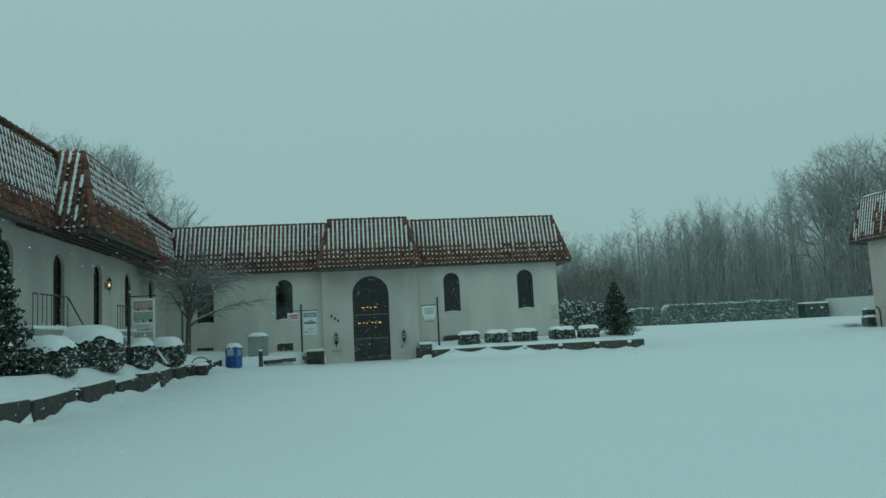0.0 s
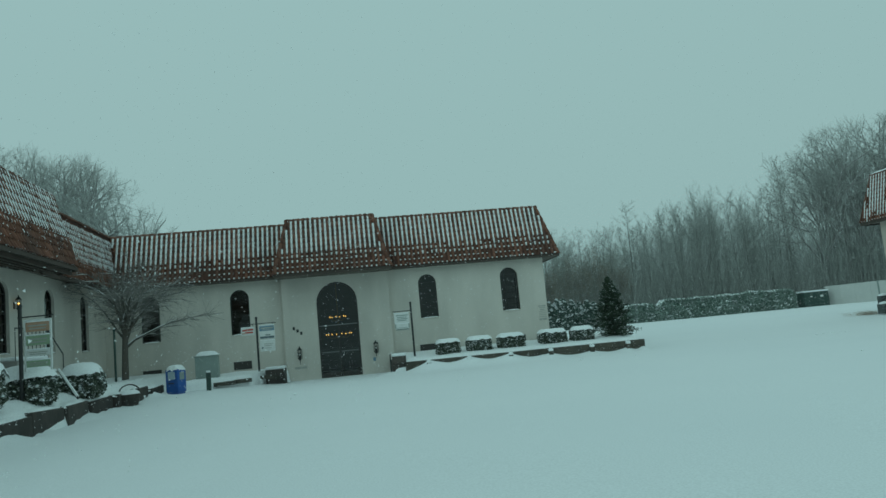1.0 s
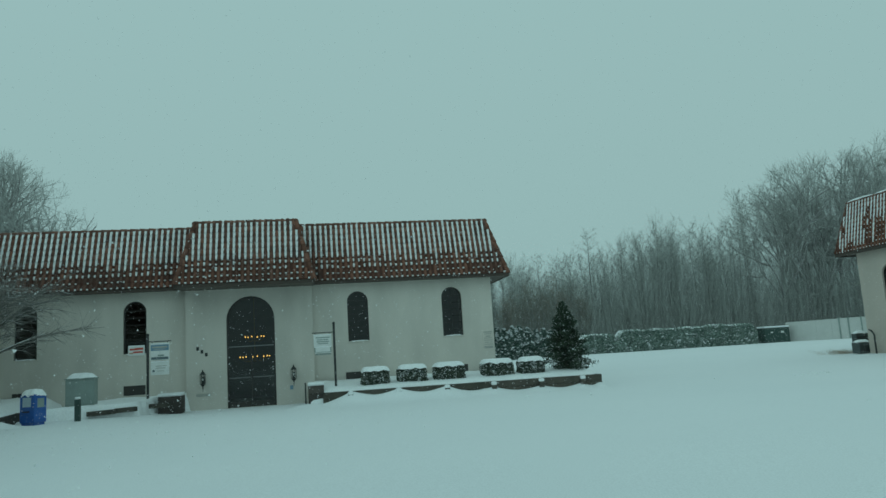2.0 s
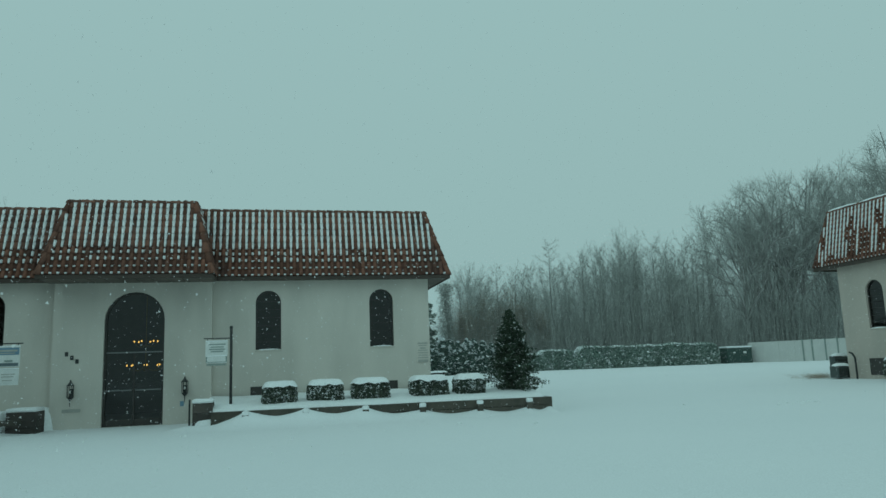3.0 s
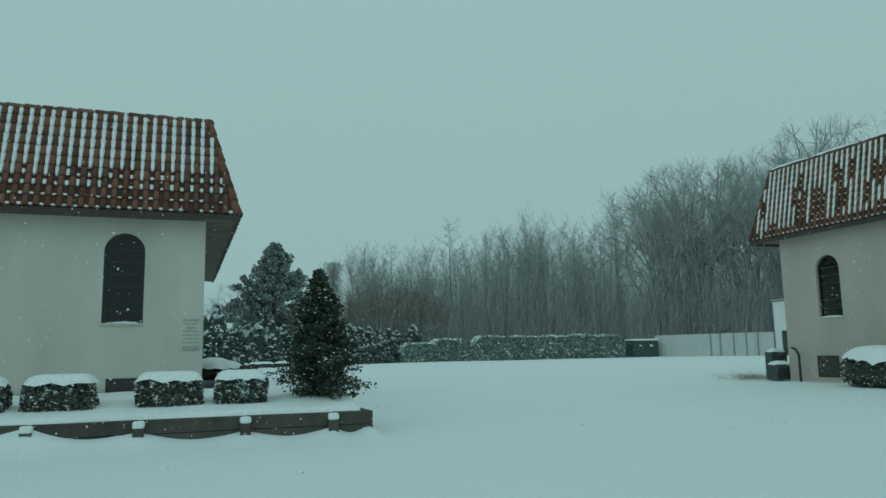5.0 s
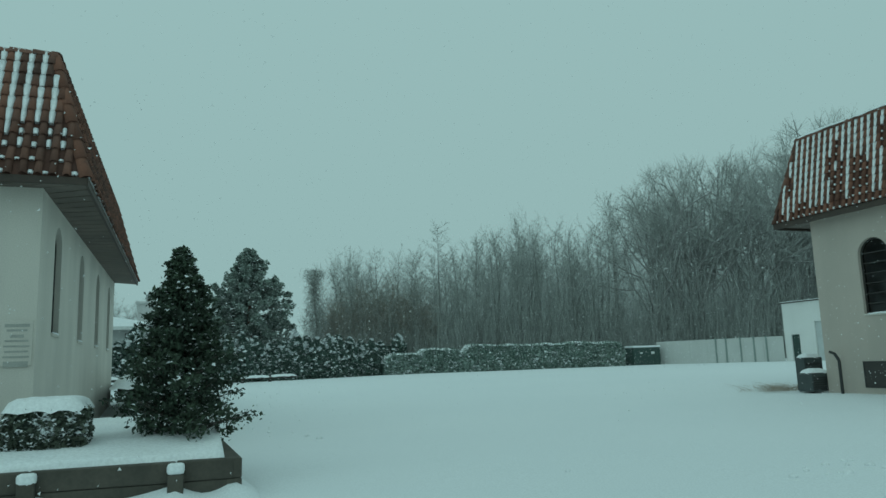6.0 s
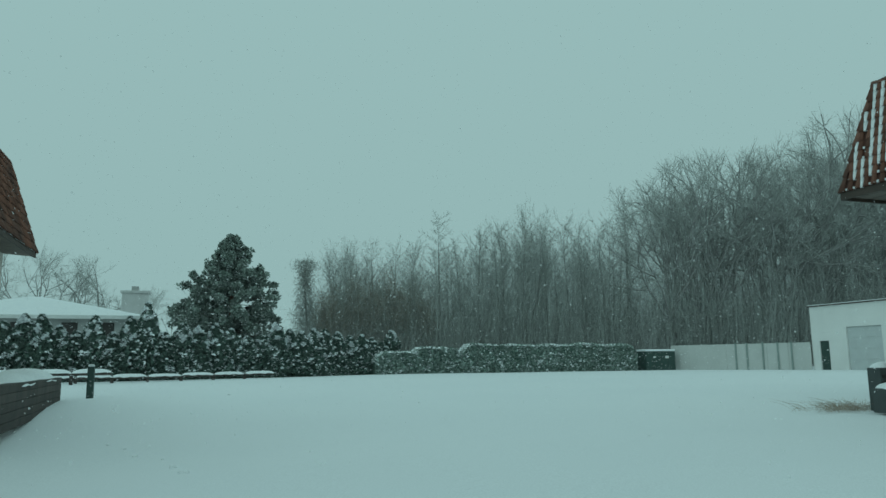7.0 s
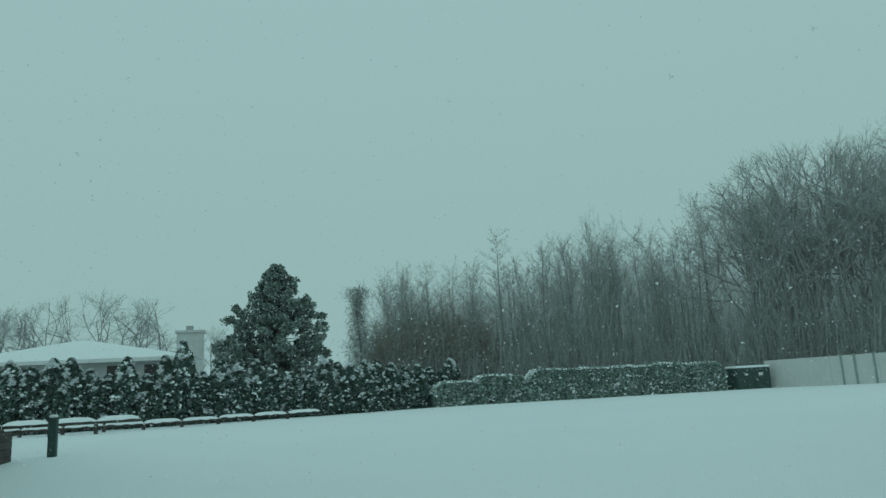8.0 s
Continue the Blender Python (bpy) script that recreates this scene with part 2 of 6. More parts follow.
def part(name, bm, mat, parent, label="", m=None, smooth=False):
    me = bpy.data.meshes.new(name)
    bm.to_mesh(me)
    bm.free()
    for x in mat if isinstance(mat, (list, tuple)) else [mat]:
        me.materials.append(x)
    if smooth:
        me.polygons.foreach_set("use_smooth", np.ones(len(me.polygons), dtype=bool))
    return part_mesh(name, me, parent, label, m)


def box(bm, x0, x1, y0, y1, z0, z1, bevel=0.0, m=None, mat=0):
    """A box with worn edges, added to bm."""
    before = set(bm.faces)
    r = bmesh.ops.create_cube(bm, size=1.0)
    vs = r["verts"]
    for v in vs:
        v.co = Vector(((x0 + x1) / 2 + v.co.x * (x1 - x0), (y0 + y1) / 2 + v.co.y * (y1 - y0), (z0 + z1) / 2 + v.co.z * (z1 - z0)))
    if bevel:
        es = {e for v in vs for e in v.link_edges}
        bmesh.ops.bevel(bm, geom=list(es), offset=bevel, segments=2, affect="EDGES", profile=0.5)
    new_faces = [f for f in bm.faces if f not in before]
    if m is not None:
        bmesh.ops.transform(bm, matrix=m, verts=list({v for f in new_faces for v in f.verts}))
    for f in new_faces:
        f.material_index = mat
    return bm


def boxed(*a, **k):
    return box(bmesh.new(), *a, **k)


def tubes(segs, sides=5):
    """Tapered tubes from (start, end, radius, radius) rows, as vertices and faces."""
    p = np.array([s[0] for s in segs], float)
    q = np.array([s[1] for s in segs], float)
    r0 = np.array([s[2] for s in segs], float)
    r1 = np.array([s[3] for s in segs], float)
    d = q - p
    d /= np.maximum(np.linalg.norm(d, axis=1, keepdims=True), 1e-9)
    ref = np.where(np.abs(d[:, 2:3]) > 0.9, np.array([[1.0, 0, 0]]), np.array([[0, 0, 1.0]]))
    a = np.cross(d, ref)
    a /= np.linalg.norm(a, axis=1, keepdims=True)
    b = np.cross(d, a)
    ang = np.arange(sides) * 2 * np.pi / sides
    ring = a[:, None, :] * np.cos(ang)[None, :, None] + b[:, None, :] * np.sin(ang)[None, :, None]
    lo = p[:, None, :] + ring * r0[:, None, None]
    hi = q[:, None, :] + ring * r1[:, None, None]
    verts = np.concatenate([lo, hi], axis=1).reshape(-1, 3)
    base = np.arange(len(segs)) * 2 * sides
    k = np.arange(sides)
    kn = (k + 1) % sides
    quad = np.stack([k, kn, kn + sides, k + sides], axis=1)
    faces = (base[:, None, None] + quad[None]).reshape(-1, 4)
    return verts, faces


def tube_mesh(name, segs, mat, sides=6, smooth=True):
    v, f = tubes(segs, sides)
    return mesh_from(name, v, f, mat, smooth=smooth)


def leaves(points, size, flat=0.0, stretch=1.6):
    """Small four-cornered leaves, bent along the middle, scattered at the points."""
    n = len(points)
    nor = rng.normal(size=(n, 3))
    nor[:, 2] = np.abs(nor[:, 2]) + flat
    nor /= np.linalg.norm(nor, axis=1, keepdims=True)
    t = np.cross(nor, rng.normal(size=(n, 3)))
    t /= np.linalg.norm(t, axis=1, keepdims=True)
    b = np.cross(nor, t)
    s = (size * rng.uniform(0.6, 1.4, size=n))[:, None]
    v = np.stack([points - t * s * stretch * 0.5, points + b * s * 0.5 + nor * s * 0.18, points + t * s * stretch * 0.5, points - b * s * 0.5 + nor * s * 0.18], axis=1).reshape(-1, 3)
    base = np.arange(n) * 4
    f = (base[:, None] + np.array([[0, 1, 2, 3]])).reshape(-1, 4)
    return v, f


def join(*groups):
    """Joins (vertices, faces) pairs; returns vertices, faces and the index of the group of each face."""
    vs, fs, idx, off = [], [], [], 0
    for i, (v, f) in enumerate(groups):
        vs.append(np.asarray(v, float))
        fs.extend((f + off).tolist() if isinstance(f, np.ndarray) else [[q + off for q in face] for face in f])
        idx.extend([i] * len(f))
        off += len(v)
    return np.concatenate(vs), fs, idx


def smooth(a, b, x):
    t = min(1.0, max(0.0, (x - a) / (b - a)))
    return t * t * (3 - 2 * t)


def bump_field(x, y, s):
    return noise.noise(Vector((x * s, y * s, 3.7)))


def snow_cap_mesh(rx, ry, h, seed, power=2.0, sag=0.25, flat=4):
    """A soft cap of snow with an uneven hanging rim."""
    n, rings = 36, 7
    v, f = [(0, 0, h)], []
    for r in range(1, rings + 1):
        t = r / rings
        for k in range(n):
            a = 2 * math.pi * k / n
            c, s = math.cos(a), math.sin(a)
            scale = 1 / (abs(c) ** power + abs(s) ** power) ** (1 / power)
            wob = 1 + 0.10 * noise.noise(Vector((c * 1.7 + seed, s * 1.7, 2.0)))
            z = h * (1 - t ** flat) - sag * t ** 6 * (0.7 + 0.9 * noise.noise(Vector((c * 3.1 + seed, s * 3.1, 5.0)))) + 0.02 * noise.noise(Vector((c * t * 4 + seed, s * t * 4, 1.0)))
            v.append((c * scale * rx * t * wob, s * scale * ry * t * wob, z))
    f += [(0, 1 + k, 1 + (k + 1) % n) for k in range(n)]
    for r in range(rings - 1):
        for k in range(n):
            a, b = 1 + r * n + k, 1 + r * n + (k + 1) % n
            f.append((a, a + n, b + n, b))
    return v, f


# ---- ground ----
def ground_height(x, y):
    z = 0.5 * smooth(0.0, 1.0, max(x - 8, 0) / 19 * 0.52 + max(y - 42, 0) / 48)
    z += 0.2 * smooth(6.0, 10.0, -x) * smooth(22.0, 31.0, y)
    z += 0.44 * smooth(43.0, 52.0, y) * smooth(80.0, 58.0, y) * smooth(13.0, 8.5, x)
    z += 0.04 * bump_field(x, y, 0.12) + 0.006 * bump_field(x, y, 0.5)
    z += 0.016 * noise.noise(Vector((x * 0.95 - y * 0.4, y * 0.1, 7.0)))
    return z


def axis(steps):
    out = []
    for a, b, d in steps:
        out += list(np.arange(a, b, d))
    return np.array(out + [steps[-1][1]])


def sheet(name, xs, ys, height, mat, sm=True):
    v = [(x, y, height(x, y)) for y in ys for x in xs]
    w = len(xs)
    f = [(j * w + i, j * w + i + 1, (j + 1) * w + i + 1, (j + 1) * w + i) for j in range(len(ys) - 1) for i in range(w - 1)]
    return mesh_from(name, v, f, mat, smooth=sm)


def track(x, y):
    """Two shallow wheel ruts that curve over the yard."""
    z = 0.0
    for c in (-1.2, 0.8):
        cx = -6.5 + c + 0.012 * (y - 6) ** 2
        z -= 0.035 * math.exp(-((x - cx) / 0.22) ** 2) * smooth(34, 24, y)
    # a second pair turns in towards the door
    along, across = (x + 9.3) * 0.607 + (y - 26.9) * 0.794, (x + 9.3) * 0.794 - (y - 26.9) * 0.607
    for c in (0.0, 1.7):
        rut = math.exp(-((across - c) / 0.24) ** 2) - 0.5 * math.exp(-((across - c - 0.5) / 0.24) ** 2)
        z -= 0.055 * rut * smooth(-3.0, 0.0, along) * smooth(7.5, 4.0, along)
    return z


gx = axis([(-900, -120, 60), (-120, -30, 6), (-30, -16, 1.0), (-16, 30, 0.3), (30, 70, 1.5), (70, 140, 5), (140, 900, 60)])
gy = axis([(-300, -20, 40), (-20, 4, 1.0), (4, 46, 0.3), (46, 100, 1.5), (100, 160, 6), (160, 1200, 60)])
ground = tagged(new("ground", sheet("ground", gx, gy, lambda x, y: ground_height(x, y) + track(x, y), SNOW)), "yard covered with smooth fresh snow", "ground", kind="structure")


# ---- buildings ----
PITCH, COURSE = 0.217, 0.25


def barrel(length=COURSE + 0.05, r0=0.069, r1=0.056, n=6):
    """One half-round clay tile, its lower end at the origin, running up +y, with a thick lower lip."""
    v, f = [], []
    for y, r, dz in ((0.0, r0 - 0.018, 0.0), (0.0, r0, 0.0), (length, r1, -0.012)):
        for k in range(n + 1):
            a = math.pi * k / n
            v.append((math.cos(a) * r, y, math.sin(a) * r + dz + (0.02 if y == 0 else 0.0)))
    for row in range(2):
        for k in range(n):
            a = row * (n + 1) + k
            f.append((a, a + 1, a + n + 2, a + n + 1))
    return v, f


TILE_V, TILE_F = barrel()
ONE_TILE = mesh_from("tile", TILE_V, TILE_F, TILE_ONE, smooth=True)


def roof_face(e0, e1, r0, r1):
    """The frame of a sloping roof face: origin at e0, x along the eave, y up the slope, z outwards, and its outline."""
    e0, e1, r0, r1 = map(Vector, (e0, e1, r0, r1))
    u = (e1 - e0).normalized()
    up = (r0 - e0) - u * (r0 - e0).dot(u)
    height = up.length
    s = up.normalized()
    nrm = u.cross(s)
    m = Matrix((u, s, nrm)).transposed().to_4x4()
    m.translation = e0
    return m, (e1 - e0).length, height, (r0 - e0).dot(u), (r1 - e0).dot(u)


def tiled_face(building, roof, e0, e1, r0, r1, single=None, skip=None, cut=0.68, patchy=False, seed=1, bare=False):
    """Lays one roof face: pan, barrel tiles in courses, and the snow that lies in the channels."""
    rs = random.Random(seed)
    m, wide, high, a0, a1 = roof_face(e0, e1, r0, r1)
    part_mesh("roof_pan", mesh_from("roof_pan", [e0, e1, r1, r0], [(0, 1, 2, 3)], PAN), building)
    rows = round(high / COURSE)
    course = high / rows
    tv, tf, sv, sf, mats = np.array(TILE_V), np.array(TILE_F), [], [], []
    runs, singles = [], []
    columns = int((max(wide, a1) - min(0, a0)) / PITCH)
    start = min(0, a0) + ((max(wide, a1) - min(0, a0)) - columns * PITCH) / 2

    def inside(x, y, pad):
        k = y / high
        return a0 * k + pad <= x <= wide + (a1 - wide) * k - pad

    full = 0.0
    for c in range(columns + 1):
        x = start + c * PITCH
        if skip and skip[0] < x < skip[1]:
            continue
        if patchy:
            stop = rs.choice([0.02, 0.02, 0.03, 0.05, 0.1, 0.42, 0.5]) if not full else full + rs.uniform(-0.05, 0.05)
            full = rs.choice([0.0, 0.0, stop])
        else:
            wave = 0.05 * noise.noise(Vector((x * 0.35, seed, 0)))
            stop = 1 - cut + wave + rs.uniform(-0.035, 0.035)
        hole = rs.uniform(0.25, 0.7) if patchy and rs.random() < 0.42 else -1
        for k in range(rows):
            y = k * course
            if inside(x, y + course / 2, 0.05):
                t = m @ Matrix.Translation((x + rs.uniform(-0.006, 0.006), y + rs.uniform(-0.012, 0.012), 0.012 + rs.uniform(0, 0.01))) @ Matrix.Rotation(rs.uniform(-0.02, 0.02), 4, "Z")
                (singles if single and single[0] <= x <= single[1] and len(singles) < 300 else runs).append(t)
            xs = x + PITCH / 2
            if bare or not inside(xs, y + course / 2, 0.1):
                continue
            over = y / high - stop
            if hole > 0 and abs(y / high - hole) < 0.14:
                over = -1.0
            if over >= 0.0:
                y0, y1, w, h = y - 0.01, y + course * rs.uniform(0.92, 1.06), rs.uniform(0.06, 0.07) * min(1.0, 0.68 + 1.6 * over), rs.uniform(0.066, 0.082)
            elif over >= -0.15 and not patchy:
                y0, y1, w, h = y + 0.015, y + course * rs.uniform(0.3, 0.75), rs.uniform(0.036, 0.05), rs.uniform(0.05, 0.066)
            elif rs.random() < 0.93:
                y0, y1, w, h = y + 0.015, y + rs.uniform(0.05, 0.08), rs.uniform(0.042, 0.058), rs.uniform(0.045, 0.06)
            else:
                continue
            o = len(sv)
            for yy, ww in ((y0, w * 0.66), ((y0 + y1) / 2, w * 1.0), (y1, w * 1.08)):
                for dx, dz in ((-1, 0.0), (-0.6, 0.8), (0.0, 1.0), (0.6, 0.8), (1, 0.0)):
                    j = rs.uniform(-0.006, 0.006)
                    sv.append(tuple(m @ Vector((xs + dx * ww + j, yy, 0.01 + dz * h + j))))
            for q in range(2):
                for k2 in range(4):
                    b = o + q * 5 + k2
                    sf.append((b, b + 1, b + 6, b + 5))
            sf.append((o, o + 1, o + 2, o + 3, o + 4))
            sf.append((o + 14, o + 13, o + 12, o + 11, o + 10))
    for t in singles:
        part_mesh("tile", ONE_TILE, roof, m=t)
    if runs:
        allv, allf, off = [], [], 0
        for t in runs:
            a = np.array(t)
            allv.append(tv @ a[:3, :3].T + a[:3, 3])
            allf.extend((tf + off).tolist())
            off += len(tv)
        ob = part_mesh("roof_tiles", mesh_from("roof_tiles", np.concatenate(allv), allf, TILE, smooth=True), building)
        tagged(ob, kind="stuff")
    if sv:
        part_mesh("roof_snow", mesh_from("roof_snow", sv, sf, SNOW_CAP, smooth=True), building, "snow lying in the channels between the tiles")["kind"] = "stuff"


def ridge_tile(length=0.4, r=0.115):
    """One half-round cap tile along +x."""
    v, f = [], []
    for x, rr, dz in ((0.0, r - 0.02, 0.012), (0.0, r, 0.012), (length, r * 0.84, 0.0)):
        for k in range(7):
            t = math.pi * k / 6
            v.append((x, math.cos(t) * rr, math.sin(t) * rr + dz))
    for row in range(2):
        f += [(row * 7 + k, row * 7 + k + 1, row * 7 + k + 8, row * 7 + k + 7) for k in range(6)]
    return mesh_from("ridge_tile", v, f, TILE_ONE, smooth=True)


RIDGE_TILE = ridge_tile()


def cap_row(building, a, b, up=-0.05):
    """Half-round cap tiles laid end to end along a ridge or hip."""
    a, b = Vector(a), Vector(b)
    d = (b - a).normalized()
    side = d.cross(Vector((0, 0, 1))).normalized()
    top = side.cross(d).normalized()
    n = max(2, int((b - a).length / 0.36))
    m = Matrix((d, -side, top)).transposed().to_4x4()
    for i in range(n):
        m.translation = a.lerp(b, i / n) + top * up
        part_mesh("ridge_tile", RIDGE_TILE, building, m=m @ Matrix.Rotation(rng.uniform(-0.03, 0.03), 4, "Z"))


def arch(w, zs, zt, n=14):
    """The outline of an arched opening from its lower left corner round to its lower right one, about x = 0."""
    spring = zt - w / 2
    return [(-w / 2, zs)] + [(-w / 2 * math.cos(math.pi * k / n), spring + w / 2 * math.sin(math.pi * k / n)) for k in range(n + 1)] + [(w / 2, zs)]


def wall_mesh(length, z0, z1, openings, thick=0.3):
    """A wall along +x whose outside faces -y, with real openings (centre, width, sill, top, arched)."""
    v, f = [], []

    def quad(pts):
        o = len(v)
        v.extend(pts)
        f.append(tuple(range(o, o + len(pts))))

    for y, flip in ((0.0, False), (thick, True)):
        def add(pts):
            pts = [(x, y, z) for x, z in pts]
            quad(pts[::-1] if flip else pts)

        x = 0.0
        for c, w, zs, zt, arched in sorted(openings):
            l, r = c - w / 2, c + w / 2
            add([(x, z0), (l, z0), (l, z1), (x, z1)])
            if zs > z0 + 1e-4:
                add([(l, z0), (r, z0), (r, zs), (l, zs)])
            line = [(c + px, pz) for px, pz in (arch(w, zs, zt)[1:-1] if arched else [(-w / 2, zt), (w / 2, zt)])]
            for p, q in zip(line, line[1:]):
                add([p, q, (q[0], z1), (p[0], z1)])
            x = r
        add([(x, z0), (length, z0), (length, z1), (x, z1)])
    for c, w, zs, zt, arched in openings:
        line = [(c + px, pz) for px, pz in (arch(w, zs, zt) if arched else [(-w / 2, zs), (-w / 2, zt), (w / 2, zt), (w / 2, zs)])]
        line.append(line[0])
        for p, q in zip(line, line[1:]):
            quad([(p[0], 0, p[1]), (p[0], thick, p[1]), (q[0], thick, q[1]), (q[0], 0, q[1])])
    for x, flip in ((0.0, 0), (length, 1)):
        quad([(x, 0, z0), (x, 0, z1), (x, thick, z1), (x, thick, z0)][:: -1 if flip else 1])
    quad([(0, 0, z1), (length, 0, z1), (length, thick, z1), (0, thick, z1)])
    return v, f


def arch_frame(bm, w, zs, zt, y0, y1, t=0.05):
    outer, inner = arch(w, zs, zt), arch(w - 2 * t, zs + t, zt - t)
    n = len(outer)
    rows = [[bm.verts.new((x, y, z)) for x, z in line] for line, y in ((outer, y0), (inner, y0), (inner, y1), (outer, y1))]
    for a, b in ((0, 1), (1, 2), (2, 3)):
        for k in range(n):
            j = (k + 1) % n
            bm.faces.new((rows[a][k], rows[a][j], rows[b][j], rows[b][k]))
    return bm


def arched_window(building, m, w, zs, zt, deep=0.13, bars=6, sill=True):
    """An arched window in the wall frame m (x along, y inwards): frame, glazing bars, pane and snowy sill."""
    bm = arch_frame(bmesh.new(), w, zs, zt, deep - 0.03, deep + 0.05)
    h = zt - zs
    rails = []
    for k in range(bars):
        z = zs + (h - w * 0.35) * (k + 1) / (bars + 0.25)
        rails.append(z)
    win = part("window", bm, DARKWOOD, building, "arched dark-framed window", m)
    for z in rails:
        part("glazing_bar", boxed(-w / 2 + 0.05, w / 2 - 0.05, deep - 0.012, deep + 0.03, z - 0.011, z + 0.011), DARKWOOD, win)
    line = arch(w - 0.06, zs + 0.03, zt - 0.03)
    v = [(x, deep + 0.012, z) for x, z in line]
    part_mesh("pane", mesh_from("pane", v, [tuple(range(len(v)))[::-1]], GLASS), win)
    if sill:
        part("sill", boxed(-w / 2 - 0.01, w / 2 + 0.01, -0.035, deep - 0.04, zs - 0.06, zs - 0.003, bevel=0.012), STUCCO, win)
        cv, cf = snow_cap_mesh(w / 2 - 0.03, 0.05, 0.03, m.translation.x, 3.0, 0.015, 2)
        part_mesh("sill_snow", mesh_from("sill_snow", np.array(cv) + np.array([0.02, 0.0, zs - 0.004]), cf, SNOW_CAP, smooth=True), win)
    return win


def local(origin, xdir):
    """A frame with x along a facade and y into the building."""
    x = Vector((xdir[0], xdir[1], 0)).normalized()
    m = Matrix(((x.x, -x.y, 0, origin[0]), (x.y, x.x, 0, origin[1]), (0, 0, 1, origin[2] if len(origin) > 2 else 0), (0, 0, 0, 1)))
    return m


def walled(building, p0, p1, z0, z1, openings, label="", mat=None):
    d = Vector((p1[0] - p0[0], p1[1] - p0[1]))
    m = local((p0[0], p0[1], 0), d)
    v, f = wall_mesh(d.length, z0, z1, openings)
    part_mesh("wall", mesh_from("wall", v, f, mat or STUCCO), building, label, m)
    return m


def strip(building, name, pts, mat, down=0.13, label=""):
    """A board that hangs below a run of eave corners."""
    bm = bmesh.new()
    for a, b in zip(pts, pts[1:]):
        a, b = Vector(a), Vector(b)
        d = b - a
        m = Matrix.Translation(a) @ Matrix.Rotation(math.atan2(d.y, d.x), 4, "Z") @ Matrix.Rotation(-math.asin(d.z / d.length), 4, "Y")
        box(bm, 0, d.length, -0.02, 0.03, -down, 0.0, bevel=0.006, m=m)
    part(name, bm, mat, building, label)


def soffit(building, a, b, inner_a, inner_b, z_drop=0.1, beams=0):
    """The underside of an eave, boarded across, with battens."""
    a, b, ia, ib = map(Vector, (a, b, inner_a, inner_b))
    n = max(2, int((b - a).length / 0.45))
    bm = bmesh.new()
    for k in range(n):
        t0, t1 = k / n, (k + 0.9) / n
        c = [a.lerp(b, t0), a.lerp(b, t1), ia.lerp(ib, t1), ia.lerp(ib, t0)]
        lo = [bm.verts.new((p.x, p.y, p.z - z_drop)) for p in c]
        hi = [bm.verts.new((p.x, p.y, p.z - z_drop + 0.025)) for p in c]
        bm.faces.new(lo[::-1])
        for q in range(4):
            bm.faces.new((lo[q], lo[(q + 1) % 4], hi[(q + 1) % 4], hi[q]))
    hi = [bm.verts.new((p.x, p.y, p.z - z_drop + 0.024)) for p in (a, b, ib, ia)]
    bm.faces.new(hi[::-1])
    part("soffit", bm, SOFFIT, building, "weathered boarded soffit")
    for k in range(beams):
        t = (k + 0.5) / beams
        p, q = a.lerp(ia, t), b.lerp(ib, t)
        ang = math.atan2(q.y - p.y, q.x - p.x)
        part("soffit_beam", boxed(0.02, (q - p).length - 0.02, -0.05, 0.05, -z_drop - 0.13, -z_drop - 0.004), FASCIA, building, m=Matrix.Translation(p) @ Matrix.Rotation(ang, 4, "Z"))


# front hall: facade along x, ridge corner with the side wing at the origin
FRONT = local((-14.19, 37.4), (1, 0))
ZR, ZE = 7.26, 4.80
RISE = 0.88
hall = thing("front_hall", FRONT, "long cream stucco hall with a snowy red clay-tile mansard roof", "building")
HX = 20.09
w_main = [(1.77, 0.82, 2.32, 4.36, True), (5.71, 0.86, 2.32, 4.36, True), (14.39, 0.86, 2.32, 4.36, True), (18.33, 0.86, 2.32, 4.36, True)]
mw = walled(hall, (0.3, -0.4), (HX - 0.03, -0.4), -0.4, ZE + 0.35, [(c - 0.3, w, a, b, t) for c, w, a, b, t in w_main] + [(10.12 - 0.3, 1.95, -0.4, 4.42, True)], "cream stucco wall with faint weathering streaks")
for c, w, zs, zt, _ in w_main:
    arched_window(hall, mw @ Matrix.Translation((c - 0.3, 0, 0)), w, zs, zt)
part("wall", boxed(-0.6, 0.297, -0.4, -0.1, -0.4, ZE + 0.35), STUCCO, hall)
# the porch wall stands a little proud of the rest and holds the door
MX0, MX1 = 7.66, 12.55
mm = walled(hall, (MX0, -0.72), (MX1, -0.72), -0.4, ZE + 0.2, [(10.12 - MX0, 1.86, 0.0, 4.34, True)], "porch wall of cream stucco round the tall arched door")
for x0, x1 in ((MX0 + 0.002, MX0 + 0.3), (MX1 - 0.3, MX1 - 0.002)):
    part("wall", boxed(x0, x1, -0.42, -0.401, -0.4, ZE + 0.2), STUCCO, hall)
east_w = [(k, 0.86, 2.32, 4.36, True) for k in (1.6, 5.2, 8.8, 12.2)]
me_ = walled(hall, (HX - 0.03, -0.1), (HX - 0.03, 13.7), -0.4, ZE + 0.35, east_w)
for c, w, zs, zt, _ in east_w:
    arched_window(hall, me_ @ Matrix.Translation((c, 0, 0)), w, zs, zt)
walled(hall, (HX - 0.03, 14.0), (0.3, 14.0), -0.4, ZE + 0.35, [])
walled(hall, (0.3, 13.7), (0.3, -0.1), -0.4, ZE + 0.35, [])
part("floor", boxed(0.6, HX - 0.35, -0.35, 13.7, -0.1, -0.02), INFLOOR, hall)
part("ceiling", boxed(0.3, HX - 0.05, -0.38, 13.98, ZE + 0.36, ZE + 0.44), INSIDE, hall)
